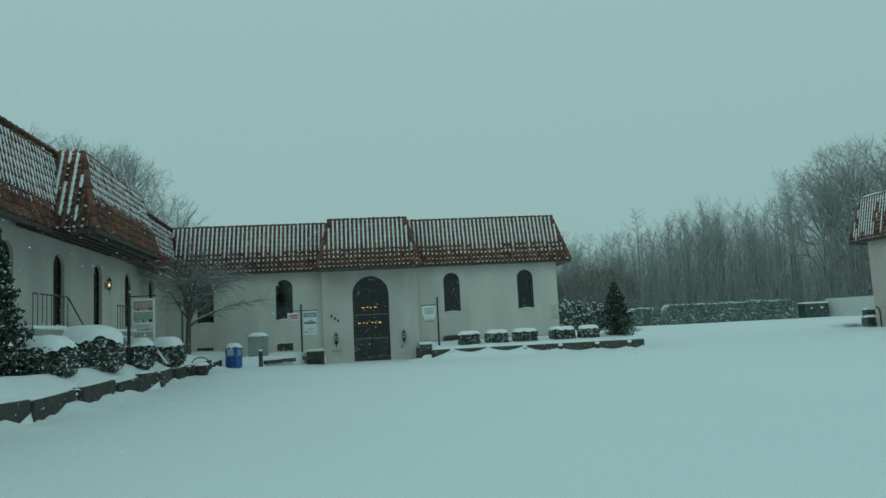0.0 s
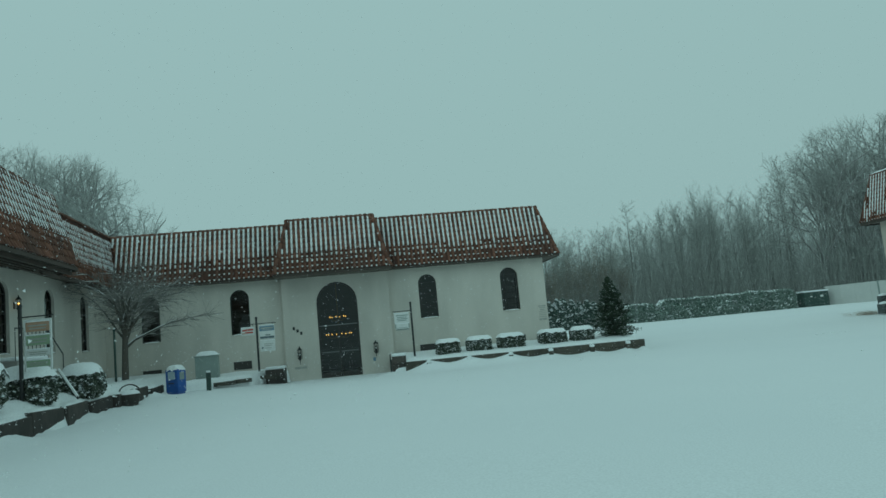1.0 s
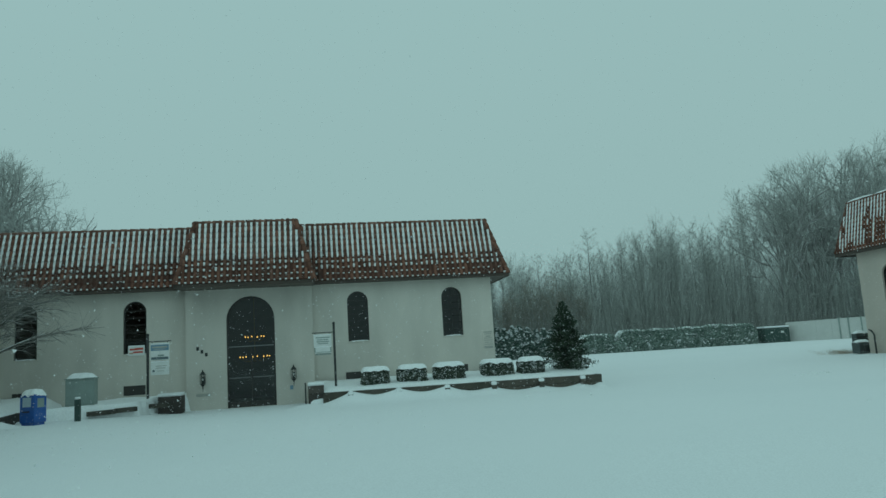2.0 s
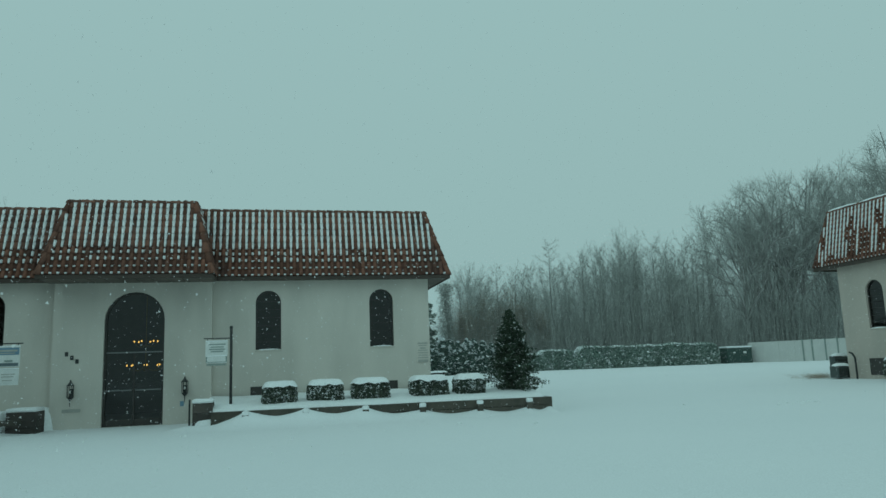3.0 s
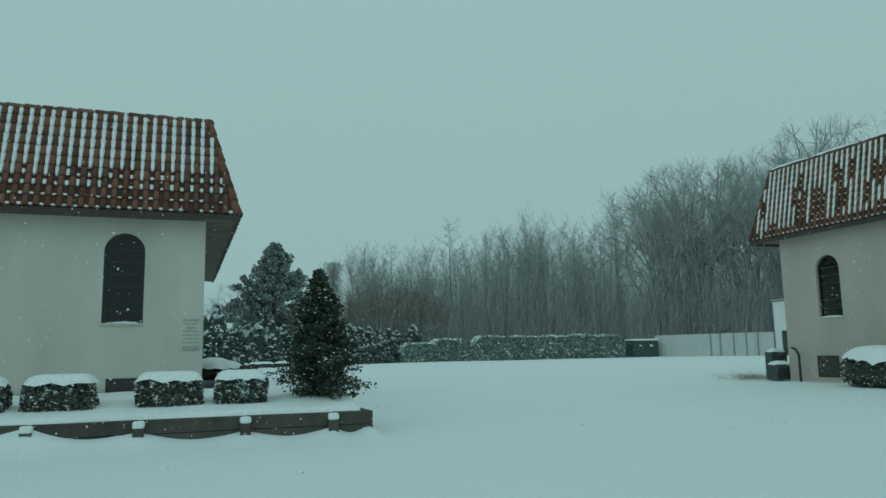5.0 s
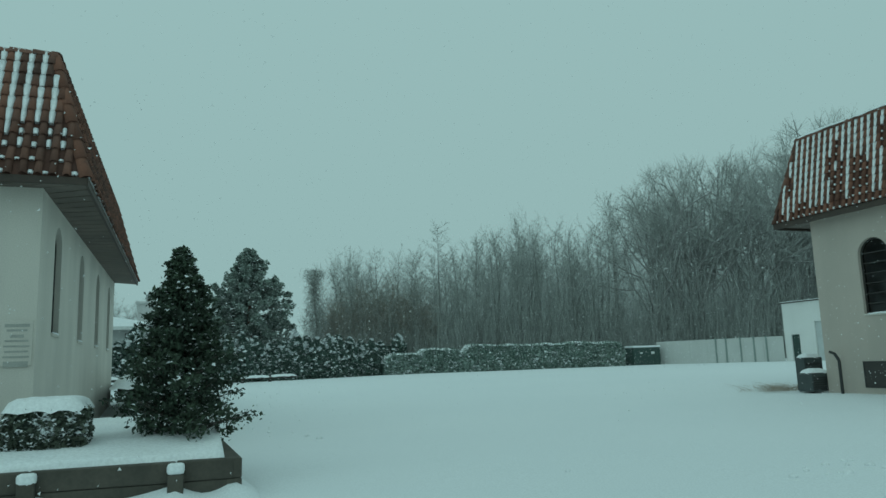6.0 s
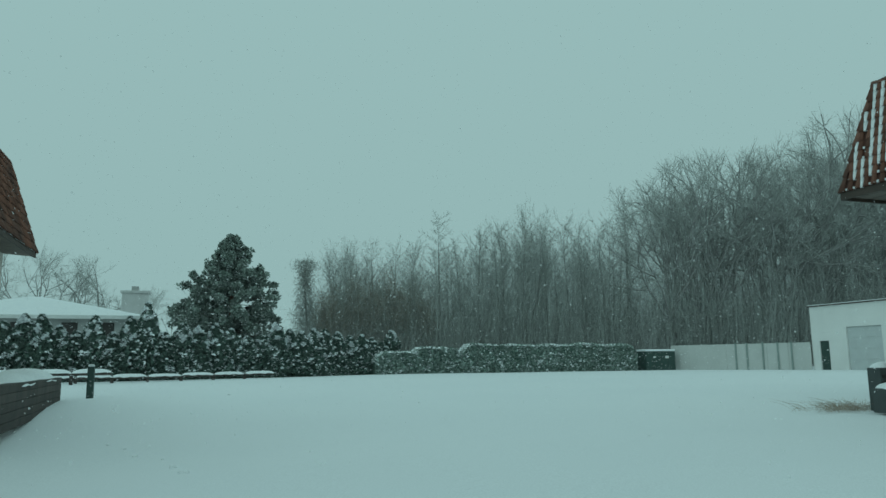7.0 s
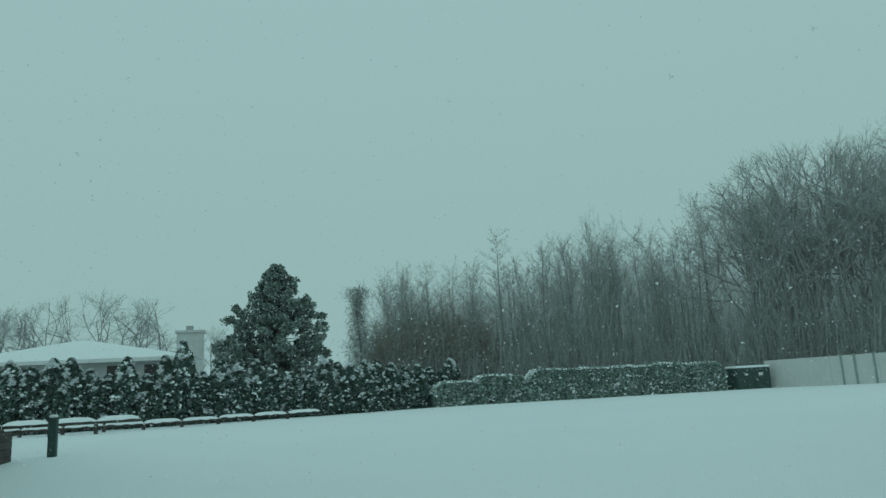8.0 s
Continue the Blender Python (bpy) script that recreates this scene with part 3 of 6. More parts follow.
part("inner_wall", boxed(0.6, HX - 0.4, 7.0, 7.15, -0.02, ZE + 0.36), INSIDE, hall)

roof = part("roof", boxed(0.0, HX, 0.02, 13.7, ZR - 0.3, ZR - 0.06), SNOW_CAP, hall, "flat snow-covered roof top behind the mansard")
R0, R1 = (0, 0, ZR), (HX, 0, ZR)
E0, E1 = (0.45, -RISE, ZE), (HX + 0.69, -RISE, ZE)
tiled_face(hall, roof, E0, E1, R0, R1, single=(12.6, 21.5), skip=(7.3, 11.1), cut=0.68, seed=3)
RB, EB = (HX, 13.75, ZR), (HX + 0.69, 14.5, ZE)
tiled_face(hall, roof, E1, EB, R1, RB, cut=0.0, seed=5)
tiled_face(hall, roof, EB, (RISE, 14.5, ZE), RB, (0, 13.75, ZR), cut=0.7, seed=6, skip=(-9, 99), bare=True)
BR0, BR1 = (8.15, -1.35, ZR - 0.03), (12.03, -1.35, ZR - 0.03)
BE0, BE1 = (7.5, -2.2, ZE - 0.06), (12.68, -2.2, ZE - 0.06)
tiled_face(hall, roof, BE0, BE1, BR0, BR1, cut=0.68, seed=8)
tiled_face(hall, roof, BE1, (12.68, -RISE + 0.05, ZE - 0.02), BR1, (12.03, 0.1, ZR - 0.03), cut=0.35, seed=9)
tiled_face(hall, roof, (7.5, -RISE + 0.05, ZE - 0.02), BE0, (8.15, 0.1, ZR - 0.03), BR0, cut=0.6, seed=10)
part("porch_roof_top", boxed(8.16, 12.02, -1.33, 0.3, ZR - 0.2, ZR - 0.02), SNOW_CAP, hall)
for a, b in ((R0, (8.0, 0, ZR)), ((12.1, 0, ZR), R1), (R1, RB), (BR0, BR1), (E1, R1), (EB, RB), (BE1, BR1), (BE0, BR0), (BR1, (12.03, 0, ZR - 0.02)), (BR0, (8.15, 0, ZR - 0.02))):
    cap_row(hall, a, b)
strip(hall, "fascia", [E0, (7.5, -RISE, ZE)], FASCIA)
strip(hall, "fascia", [(12.68, -RISE, ZE), E1, EB], FASCIA)
strip(hall, "fascia", [(7.5, -RISE, ZE - 0.02), BE0, BE1, (12.68, -RISE, ZE - 0.02)], FASCIA)
soffit(hall, E0, (7.5, -RISE, ZE), (-0.18, -0.4, ZE), (7.5, -0.4, ZE))
soffit(hall, (12.68, -RISE, ZE), E1, (12.68, -0.4, ZE), (HX - 0.03, -0.4, ZE))
soffit(hall, E1, EB, (HX - 0.03, -0.4, ZE), (HX - 0.03, 14.0, ZE))
soffit(hall, BE0, BE1, (7.5, -0.72, ZE - 0.06), (12.68, -0.72, ZE - 0.06))

# door: tall arched glass, transom and rail, two leaves
door = thing("door_1")
door.parent = hall
door.matrix_basis = mm @ Matrix.Translation((10.12 - MX0, 0, 0))
tagged(door, "tall arched glass double door with dark frame")
bm = arch_frame(bmesh.new(), 1.86, 0.0, 4.34, 0.12, 0.2, t=0.07)
part("door_frame", bm, DARKWOOD, door)
part("transom_bar", boxed(-0.88, 0.88, 0.12, 0.2, 2.34, 2.38, bevel=0.008), BARMETAL, door)
part("transom_bar", boxed(-0.03, 0.03, 0.13, 0.19, 0.04, 2.33, bevel=0.008), DARKWOOD, door)
for sx in (-1, 1):
    part("push_bar", boxed(min(sx * 0.05, sx * 0.85), max(sx * 0.05, sx * 0.85), 0.09, 0.13, 1.12, 1.16, bevel=0.01), BARMETAL, door)
    part("kick_panel", boxed(min(sx * 0.05, sx * 0.85), max(sx * 0.05, sx * 0.85), 0.13, 0.18, 0.02, 0.22, bevel=0.008), DARKWOOD, door)
line = arch(1.76, 0.05, 4.29)
v = [(x, 0.165, z) for x, z in line]
part_mesh("pane", mesh_from("pane", v, [tuple(range(len(v)))[::-1]], GLASS), door)


def wall_lantern(building, m, lit=False, name="lantern"):
    bm = boxed(-0.05, 0.05, -0.03, 0.0, -0.12, 0.12, bevel=0.01)
    box(bm, -0.012, 0.012, -0.16, 0.0, 0.05, 0.075)
    ob = part(name, bm, BLACK, building, "lit wall lantern" if lit else "dark wrought-iron wall lantern", m)
    bm = bmesh.new()
    bmesh.ops.create_cone(bm, segments=8, radius1=0.11, radius2=0.02, depth=0.12, cap_ends=True, matrix=Matrix.Translation((0, -0.16, 0.26)))
    bmesh.ops.create_cone(bm, segments=8, radius1=0.03, radius2=0.09, depth=0.08, cap_ends=True, matrix=Matrix.Translation((0, -0.16, -0.14)))
    bmesh.ops.create_uvsphere(bm, u_segments=8, v_segments=5, radius=0.025, matrix=Matrix.Translation((0, -0.16, 0.34)))
    bmesh.ops.create_cone(bm, segments=6, radius1=0.004, radius2=0.02, depth=0.2, cap_ends=True, matrix=Matrix.Translation((0, -0.16, -0.27)))
    for k in range(6):
        a = k * math.pi / 3
        p = Vector((math.cos(a) * 0.085, -0.16 + math.sin(a) * 0.085, 0))
        bmesh.ops.create_cone(bm, segments=5, radius1=0.008, radius2=0.008, depth=0.32, matrix=Matrix.Translation((p.x, p.y, 0.05)))
    part("cage", bm, BLACK, ob)
    bm = bmesh.new()
    bmesh.ops.create_uvsphere(bm, u_segments=10, v_segments=6, radius=0.036 if lit else 0.03, matrix=Matrix.Translation((0, -0.16, 0.04)) @ Matrix.Diagonal((1, 1, 1.5, 1)))
    part("bulb", bm, BULB if lit else WHITE, ob, smooth=True)
    return ob


for x, z in ((8.3 - MX0, 1.12), (11.74 - MX0, 1.1)):
    wall_lantern(hall, mm @ Matrix.Translation((x, 0, z)) @ Matrix.Scale(1.15, 4))
part("letter_slot", boxed(8.03 - MX0, 8.57 - MX0, -0.02, 0.0, 0.52, 0.62, bevel=0.006), PLAQUE, hall, m=mm)
for k in range(3):
    part("number_plate", boxed(-0.05, 0.05, -0.025, 0.0, -0.07, 0.07, bevel=0.015), BLACK, hall, m=mm @ pose(8.1 + k * 0.16 - MX0, 0, 2.36 - k * 0.12, 0, 0, 0))

part("meter_tag", boxed(11.58 - MX0, 11.7 - MX0, -0.015, 0.0, 0.56, 0.72, bevel=0.004), SIGNBLUE, hall, "small blue tag on the porch wall", mm)


def vent(building, m, w, h):
    bm = boxed(-w / 2, w / 2, -0.02, -0.001, 0, 0.03)
    box(bm, -w / 2, w / 2, -0.02, -0.001, h - 0.03, h)
    box(bm, -w / 2, -w / 2 + 0.03, -0.02, -0.001, 0.031, h - 0.031)
    box(bm, w / 2 - 0.03, w / 2, -0.02, -0.001, 0.031, h - 0.031)
    ob = part("basement_window", bm, BLACK, building, "dark low basement window", m)
    part("pane", boxed(-w / 2 + 0.03, w / 2 - 0.03, -0.008, -0.002, 0.03, h - 0.03), DARKWOOD, ob)


for x, z in ((1.75, 0.72), (5.7, 0.74), (14.2, 0.72), (18.45, 0.74)):
    vent(hall, mw @ Matrix.Translation((x - 0.3, 0, z)), 0.8, 0.36)
notice = part("notice_plaque", boxed(19.56, 20.02, -0.02, 0.0, 1.72, 2.46, bevel=0.005), STUCCO, hall, "weathered wall notice with faded lines", mw @ Matrix.Translation((-0.3, 0, 0)))
for k, (w, h) in enumerate(((0.36, 0.05), (0.3, 0.035), (0.2, 0.05), (0.34, 0.03), (0.38, 0.03), (0.34, 0.03), (0.38, 0.03), (0.36, 0.09))):
    part("line", boxed(19.79 - w / 2, 19.79 + w / 2, -0.026, -0.021, 2.4 - k * 0.087 - h, 2.4 - k * 0.087), PLAQUE, notice)

# chandelier behind the glass door
chand = thing("chandelier", pose(-4.15, 39.4, 0), "two-tier chandelier with small warm electric candles", "lamp")
bm = bmesh.new()
bmesh.ops.create_cone(bm, segments=8, radius1=0.02, radius2=0.02, depth=3.0, matrix=Matrix.Translation((0, 0, 3.45)))
bmesh.ops.create_uvsphere(bm, u_segments=10, v_segments=6, radius=0.12, matrix=Matrix.Translation((0, 0, 1.85)))
part("stem", bm, BRASS, chand)
for tier, (z, r, n) in enumerate(((1.9, 0.62, 8), (2.75, 0.4, 6))):
    for k in range(n):
        a = 2 * math.pi * (k + 0.3) / n
        p = (math.cos(a) * r, math.sin(a) * r, z)
        arm = part_mesh("arm", tube_mesh("arm", [((0, 0, z - 0.05), (p[0] * 0.6, p[1] * 0.6, z - 0.14), 0.012, 0.012), ((p[0] * 0.6, p[1] * 0.6, z - 0.14), p, 0.012, 0.012)], BRASS, 5), chand)
        bm = bmesh.new()
        bmesh.ops.create_uvsphere(bm, u_segments=8, v_segments=6, radius=0.024, matrix=Matrix.Translation((p[0], p[1], z + 0.07)) @ Matrix.Diagonal((1, 1, 1.5, 1)))
        part("bulb", bm, BULB, arm, smooth=True)

# side wing: meets the hall at its ridge corner, turned three degrees from square
SIDE = local((-14.19, 37.4), (-math.sin(radians(2.9)), math.cos(radians(2.9))))
wing = thing("side_wing", SIDE, "cream stucco side wing with snowy red clay-tile mansard roof", "building")
AX = -34.0
WALL0, WALL1 = SIDE.inverted() @ Vector((-13.67, 3.35, 0)), SIDE.inverted() @ Vector((-14.375, 36.99, 0))
w_side = [(y - 3.35, 0.9, 2.15, 4.45, True) for y in (12.6, 16.2, 19.8, 23.45, 27.1, 30.8, 34.4)]
ms = walled(wing, WALL0, WALL1, -0.4, ZE + 0.5, w_side, "cream stucco wall with tall arched windows")
for c, w, zs, zt, _ in w_side:
    arched_window(wing, ms @ Matrix.Translation((c, 0, 0)), w, zs, zt)


def under(c, z):
    """A point on the head of the wing's wall, at c along the wing."""
    t = (c - WALL0.x) / (WALL1.x - WALL0.x)
    return (c, WALL0.y + (WALL1.y - WALL0.y) * t, z)


def eave(c, z):
    """A point on the wing's eave line, at c along the wing."""
    return (c, -0.42, z)


walled(wing, (AX, 12), (AX, 1.6), -0.4, ZE + 0.35, [])
walled(wing, (0.2, 12), (AX, 12), -0.4, ZE + 0.35, [])
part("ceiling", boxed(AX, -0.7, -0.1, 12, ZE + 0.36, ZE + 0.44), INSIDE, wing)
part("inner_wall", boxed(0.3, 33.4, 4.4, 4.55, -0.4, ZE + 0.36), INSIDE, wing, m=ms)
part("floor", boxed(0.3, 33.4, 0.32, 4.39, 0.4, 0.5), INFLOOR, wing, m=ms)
aroof = part("roof", boxed(AX, 0.2, 0.04, 12, ZR - 0.7, ZR - 0.42), SNOW_CAP, wing, "flat snow-covered roof top behind the mansard")
AR0, AR1, AE0, AE1 = (AX, 0, ZR - 0.34), (0, 0, ZR), eave(AX, ZE - 0.12), eave(-0.9, ZE)
tiled_face(wing, aroof, AE0, AE1, AR0, AR1, single=(24.6, 33.0), skip=(-AX - 16.0, -AX - 9.6), cut=0.7, seed=13)
SR0, SR1, SE0, SE1 = (-16.05, -0.76, ZR - 0.02), (-9.5, -0.76, ZR - 0.02), (-17.45, -1.52, ZE - 0.06), (-9.6, -1.52, ZE)
tiled_face(wing, aroof, SE0, SE1, SR0, SR1, cut=0.66, seed=15)
tiled_face(wing, aroof, (-17.45, -0.37, ZE - 0.1), SE0, (-16.05, 0.1, ZR - 0.02), SR0, cut=0.6, patchy=True, seed=16)
tiled_face(wing, aroof, SE1, (-9.6, -0.37, ZE - 0.1), SR1, (-9.5, 0.1, ZR - 0.02), cut=0.6, seed=17)
part("block_roof_top", boxed(-16.03, -9.52, -0.74, 0.3, ZR - 0.2, ZR - 0.04), SNOW_CAP, wing)
for a, b in ((AR0, (-16.05, 0, ZR - 0.02)), ((-9.5, 0, ZR), AR1), (SR0, SR1), (SE0, SR0), (SE1, SR1), (SR0, (-16.05, 0, ZR - 0.04)), (SR1, (-9.5, 0, ZR - 0.04))):
    cap_row(wing, a, b)
strip(wing, "fascia", [AE0, eave(-17.45, ZE - 0.06)], FASCIA)
strip(wing, "fascia", [eave(-9.6, ZE - 0.03), AE1], FASCIA)
strip(wing, "fascia", [(-17.45, -RISE, ZE - 0.12), SE0, SE1, (-9.6, -RISE, ZE - 0.12)], FASCIA)
soffit(wing, AE0, eave(-17.45, ZE - 0.06), under(AX, ZE + 0.3), under(-17.45, ZE + 0.3))
soffit(wing, eave(-9.6, ZE - 0.03), AE1, under(-9.6, ZE + 0.25), under(-0.9, ZE + 0.02))
soffit(wing, SE0, SE1, under(-17.45, ZE + 0.3), under(-9.6, ZE + 0.25), beams=5)
wall_lantern(wing, ms @ Matrix.Translation((27.9 - 3.35, 0, 3.7)) @ Matrix.Scale(0.92, 4), lit=True)

# east building: faces the yard from the other side
EAST = local((26.66, 40.78), (0, -1))
BZ, BE = 8.19, 5.57
east = thing("east_building", EAST, "rose-cream stucco building with patchy snow on a red clay-tile roof", "building")
w_east = [(2.33, 0.98, 2.5, 4.64, True), (6.2, 0.98, 2.5, 4.64, True), (10.2, 0.98, 2.5, 4.64, True)]
mb = walled(east, (0.3, -0.15), (24, -0.15), 0.0, BE + 0.3, [(c - 0.3, w, a, b, t) for c, w, a, b, t in w_east], "weathered rose-cream stucco wall", STUCCO_ROSE)
for c, w, zs, zt, _ in w_east:
    arched_window(east, mb @ Matrix.Translation((c - 0.3, 0, 0)), w, zs, zt)
walled(east, (0.3, 12), (0.3, -0.15 + 0.3), 0.0, BE + 0.3, [], mat=STUCCO_ROSE)
walled(east, (24, -0.15), (24, 12), 0.0, BE + 0.3, [], mat=STUCCO_ROSE)
walled(east, (24, 12), (0.3, 12), 0.0, BE + 0.3, [], mat=STUCCO_ROSE)
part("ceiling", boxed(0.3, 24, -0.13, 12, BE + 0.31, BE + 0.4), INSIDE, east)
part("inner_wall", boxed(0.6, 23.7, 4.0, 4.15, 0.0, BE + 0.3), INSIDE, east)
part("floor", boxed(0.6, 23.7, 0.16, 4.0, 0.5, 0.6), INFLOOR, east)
broof = part("roof", boxed(0, 24, 0.02, 12, BZ - 0.34, BZ - 0.1), SNOW_CAP, east, "flat snow-covered roof top behind the mansard")
tiled_face(east, broof, (-0.76, -0.55, BE), (24.6, -0.55, BE), (0, 0, BZ), (24, 0, BZ), single=(-0.8, 8.0), patchy=True, seed=21)
tiled_face(east, broof, (-0.76, 12.5, BE), (-0.76, -0.55, BE), (0, 12, BZ), (0, 0, BZ), skip=(-9, 99), bare=True, seed=22)
for a, b in (((0, 0, BZ), (24, 0, BZ)), ((-0.76, -0.55, BE), (0, 0, BZ)), ((0, 0, BZ), (0, 12, BZ))):
    cap_row(east, a, b)
for k in range(12):
    cv, cf = snow_cap_mesh(1.02, 0.09, 0.07, 40 + k, 4.0, 0.02, 3)
    part_mesh("ridge_snow", mesh_from("ridge_snow", np.array(cv) + np.array([1.0 + 2.0 * k, 0.0, BZ + 0.055]), cf, SNOW_CAP, smooth=True), east)
strip(east, "fascia", [(-0.76, 12.5, BE), (-0.76, -0.55, BE), (24.6, -0.55, BE)], FASCIA, 0.18)
soffit(east, (-0.76, -0.55, BE), (24.6, -0.55, BE), (-0.76, -0.15, BE), (24.6, -0.15, BE))
soffit(east, (-0.76, 12.5, BE), (-0.76, -0.15, BE), (0.3, 12.5, BE), (0.3, -0.15, BE))
vent(east, mb @ Matrix.Translation((2.05 - 0.3, 0, 0.42)), 0.9, 0.74)


# ---- planting beds in the yard ----
def bed_edge(x):
    """The front line of the bed beside the door."""
    return 33.0 + (8.77 - x) * 0.035


def right_bed(x, y):
    deep = y - bed_edge(x)
    inside = min(deep + 0.02, x + 1.78, 8.72 - x)
    drop = smooth(-0.12, 0.06, inside)
    rise = 0.12 * (1 - math.exp(-max(deep, 0) / 0.6)) + 0.045 * max(deep, 0)
    return -0.4 + 0.93 * drop + (0.035 * bump_field(x, y, 0.9) + 0.015 * bump_field(x, y, 3.0) + rise) * drop


tagged(new("bed_snow_1", sheet("bed_snow", np.arange(-1.95, 8.95, 0.1), np.arange(32.7, 37.0, 0.1), right_bed, SNOW_CAP)), "snow lying on the raised bed beside the door", "snow", kind="structure")

POST_X = (8.1, 6.53, 4.76, 3.05, 1.31, -0.39)


def timber_edge(label):
    """The timber front of the bed: two courses between stub posts."""
    ob = thing("timber_bed_edge", None, label, "garden edging")
    ang = math.atan2(-0.035, 1)
    xs = [8.77] + list(POST_X) + [-1.36]
    for k, (a, b) in enumerate(zip(xs, xs[1:])):
        for z0, z1, out in ((0.0, 0.235, 0.0), (0.24, 0.475, 0.012)):
            ln = math.hypot(a - b, (a - b) * 0.035) - 0.012
            m = Matrix.Translation(((a + b) / 2, bed_edge((a + b) / 2) - out, 0)) @ Matrix.Rotation(ang, 4, "Z") @ Matrix.Rotation(rng.uniform(-0.006, 0.006), 4, "Y")
            part("timber", boxed(-ln / 2, ln / 2, -0.1, 0.09, z0, z1, bevel=0.015), TIMBER, ob, m=m)
    for x in POST_X:
        m = Matrix.Translation((x, bed_edge(x) - 0.17, 0)) @ Matrix.Rotation(ang, 4, "Z")
        p = part("stub_post", boxed(-0.09, 0.09, -0.06, 0.06, -0.1, 0.36 + rng.uniform(-0.03, 0.04), bevel=0.012), TIMBER, ob, m=m)
        part("snow_cap", boxed(-0.1, 0.1, -0.07, 0.08, 0.34, 0.47, bevel=0.04), SNOW_CAP, p, smooth=True)
    for z0, z1 in ((0.0, 0.235), (0.24, 0.475)):
        m = Matrix.Translation((8.77, 33.0, 0)) @ Matrix.Rotation(radians(92), 4, "Z")
        part("timber", boxed(-0.1, 4.0, -0.09, 0.09, z0, z1, bevel=0.015), TIMBER, ob, m=m)
    return ob


timber_edge("weathered timber edging with stub posts, half buried in snow")


def drift(x, y):
    """The snow that banks up against the timber, dipping between the posts."""
    d, wide = bed_edge(x) - 0.1 - y, x
    posts = [-1.36] + sorted(POST_X) + [8.77]
    x = min(max(x, -1.36), 8.77)
    k = next((i for i in range(len(posts) - 1) if posts[i] <= x <= posts[i + 1]), 0)
    t = (x - posts[k]) / (posts[k + 1] - posts[k])
    peak = abs(2 * t - 1) ** 1.7
    high = (0.34 + 0.2 * peak) * smooth(6.2, 1.5, x) + (0.13 + 0.13 * peak) * smooth(1.5, 6.2, x)
    return ground_height(wide, y) - 0.03 + high * math.exp(-max(d, 0) / 0.38) * smooth(9.3, 8.65, wide) * (0.3 + 0.7 * smooth(-1.4, -0.7, wide)) * smooth(-2.9, -1.9, wide) - 0.1 * smooth(8.95, 9.3, wide) - 0.1 * smooth(-2.6, -3.0, wide) - 0.1 * smooth(1.2, 1.8, d)


tagged(new("snow_drift_1", sheet("snow_drift", np.arange(-3.1, 9.45, 0.1), np.arange(30.9, 33.6, 0.1), drift, SNOW)), "snow banked against the timber edging", "snow", kind="structure")


def left_edge(x):
    return 35.4 + (x + 6.45) * 1.0 + 1.3 * smooth(-7.8, -7.3, x) if x > -10.2 else 37.0


def left_bed(x, y):
    a = min(-11.0 - x, 99)
    b = y - left_edge(max(x, -10.2)) if x > -11.2 else 1.0
    inside = max(a, min(b, (-6.4 - x) * 0.9))
    drop = smooth(-0.2, 0.1, inside)
    top = 0.58 + 0.29 * smooth(-11.05, -11.7, x) + 0.07 * smooth(-12.0, -13.5, x) + 0.1 * smooth(34, 36.5, y) * smooth(-12, -8, x)
    return -0.35 + (0.35 + top) * drop + (0.07 * bump_field(x, y, 0.8) + 0.02 * bump_field(x, y, 2.6)) * drop


tagged(new("bed_snow_2", sheet("bed_snow", np.arange(-14.5, -6.2, 0.13), np.arange(5.0, 37.0, 0.13), left_bed, SNOW_CAP)), "deep snow on the raised bed along the side wing", "snow", kind="structure")

wall_ob = thing("retaining_wall", None, "low retaining wall of dark blocks capped with snow", "garden wall")
yb = 8.2
while yb < 31.6:
    ln = rng.uniform(1.7, 2.7) if yb < 22 else rng.uniform(1.2, 2.0)
    h = 0.54 - 0.12 * smooth(24, 32, yb) + rng.uniform(-0.05, 0.05)
    xx = -11.06 + 0.35 * smooth(24, 32, yb)
    m = Matrix.Translation((xx + rng.uniform(-0.05, 0.05), yb + ln / 2, ground_height(xx, yb) - 0.05)) @ Matrix.Rotation(0.03 + rng.uniform(-0.03, 0.03), 4, "Z") @ Matrix.Rotation(rng.uniform(-0.03, 0.03), 4, "X")
    blk = part("block", boxed(-0.15, 0.15, -ln / 2, ln / 2, -0.1, h, bevel=0.03), DARKBLOCK, wall_ob, m=m)
    cv, cf = snow_cap_mesh(0.27, ln / 2 + 0.08, 0.1, yb, 5.0, 0.05, 3)
    part_mesh("snow_cap", mesh_from("snow_cap", np.array(cv) + np.array([-0.13, 0, h - 0.02]), cf, SNOW_CAP, smooth=True), blk)
    yb += ln + rng.uniform(0.0, 0.05)


def wall_bank(x, y):
    """Snow heaped unevenly against the foot of the retaining wall."""
    d = x - (-10.93 + 0.35 * smooth(24, 32, y))
    lump = max(0.0, 0.5 + 1.5 * noise.noise(Vector((y * 0.75, 3.3, 0))) + 0.6 * noise.noise(Vector((y * 2.1, 8.1, 0))))
    high = (0.02 + 0.2 * min(lump, 1.15)) * math.exp(-max(d, 0) / (0.28 + 0.2 * lump))
    return ground_height(x, y) - 0.03 + high * smooth(7.6, 8.6, y) * smooth(32.4, 31.0, y) - 0.12 * smooth(1.1, 1.6, d)


tagged(new("snow_drift_2", sheet("snow_drift", np.arange(-11.05, -8.9, 0.09), np.arange(7.6, 32.4, 0.09), wall_bank, SNOW)), "snow heaped against the foot of the retaining wall", "snow", kind="structure")

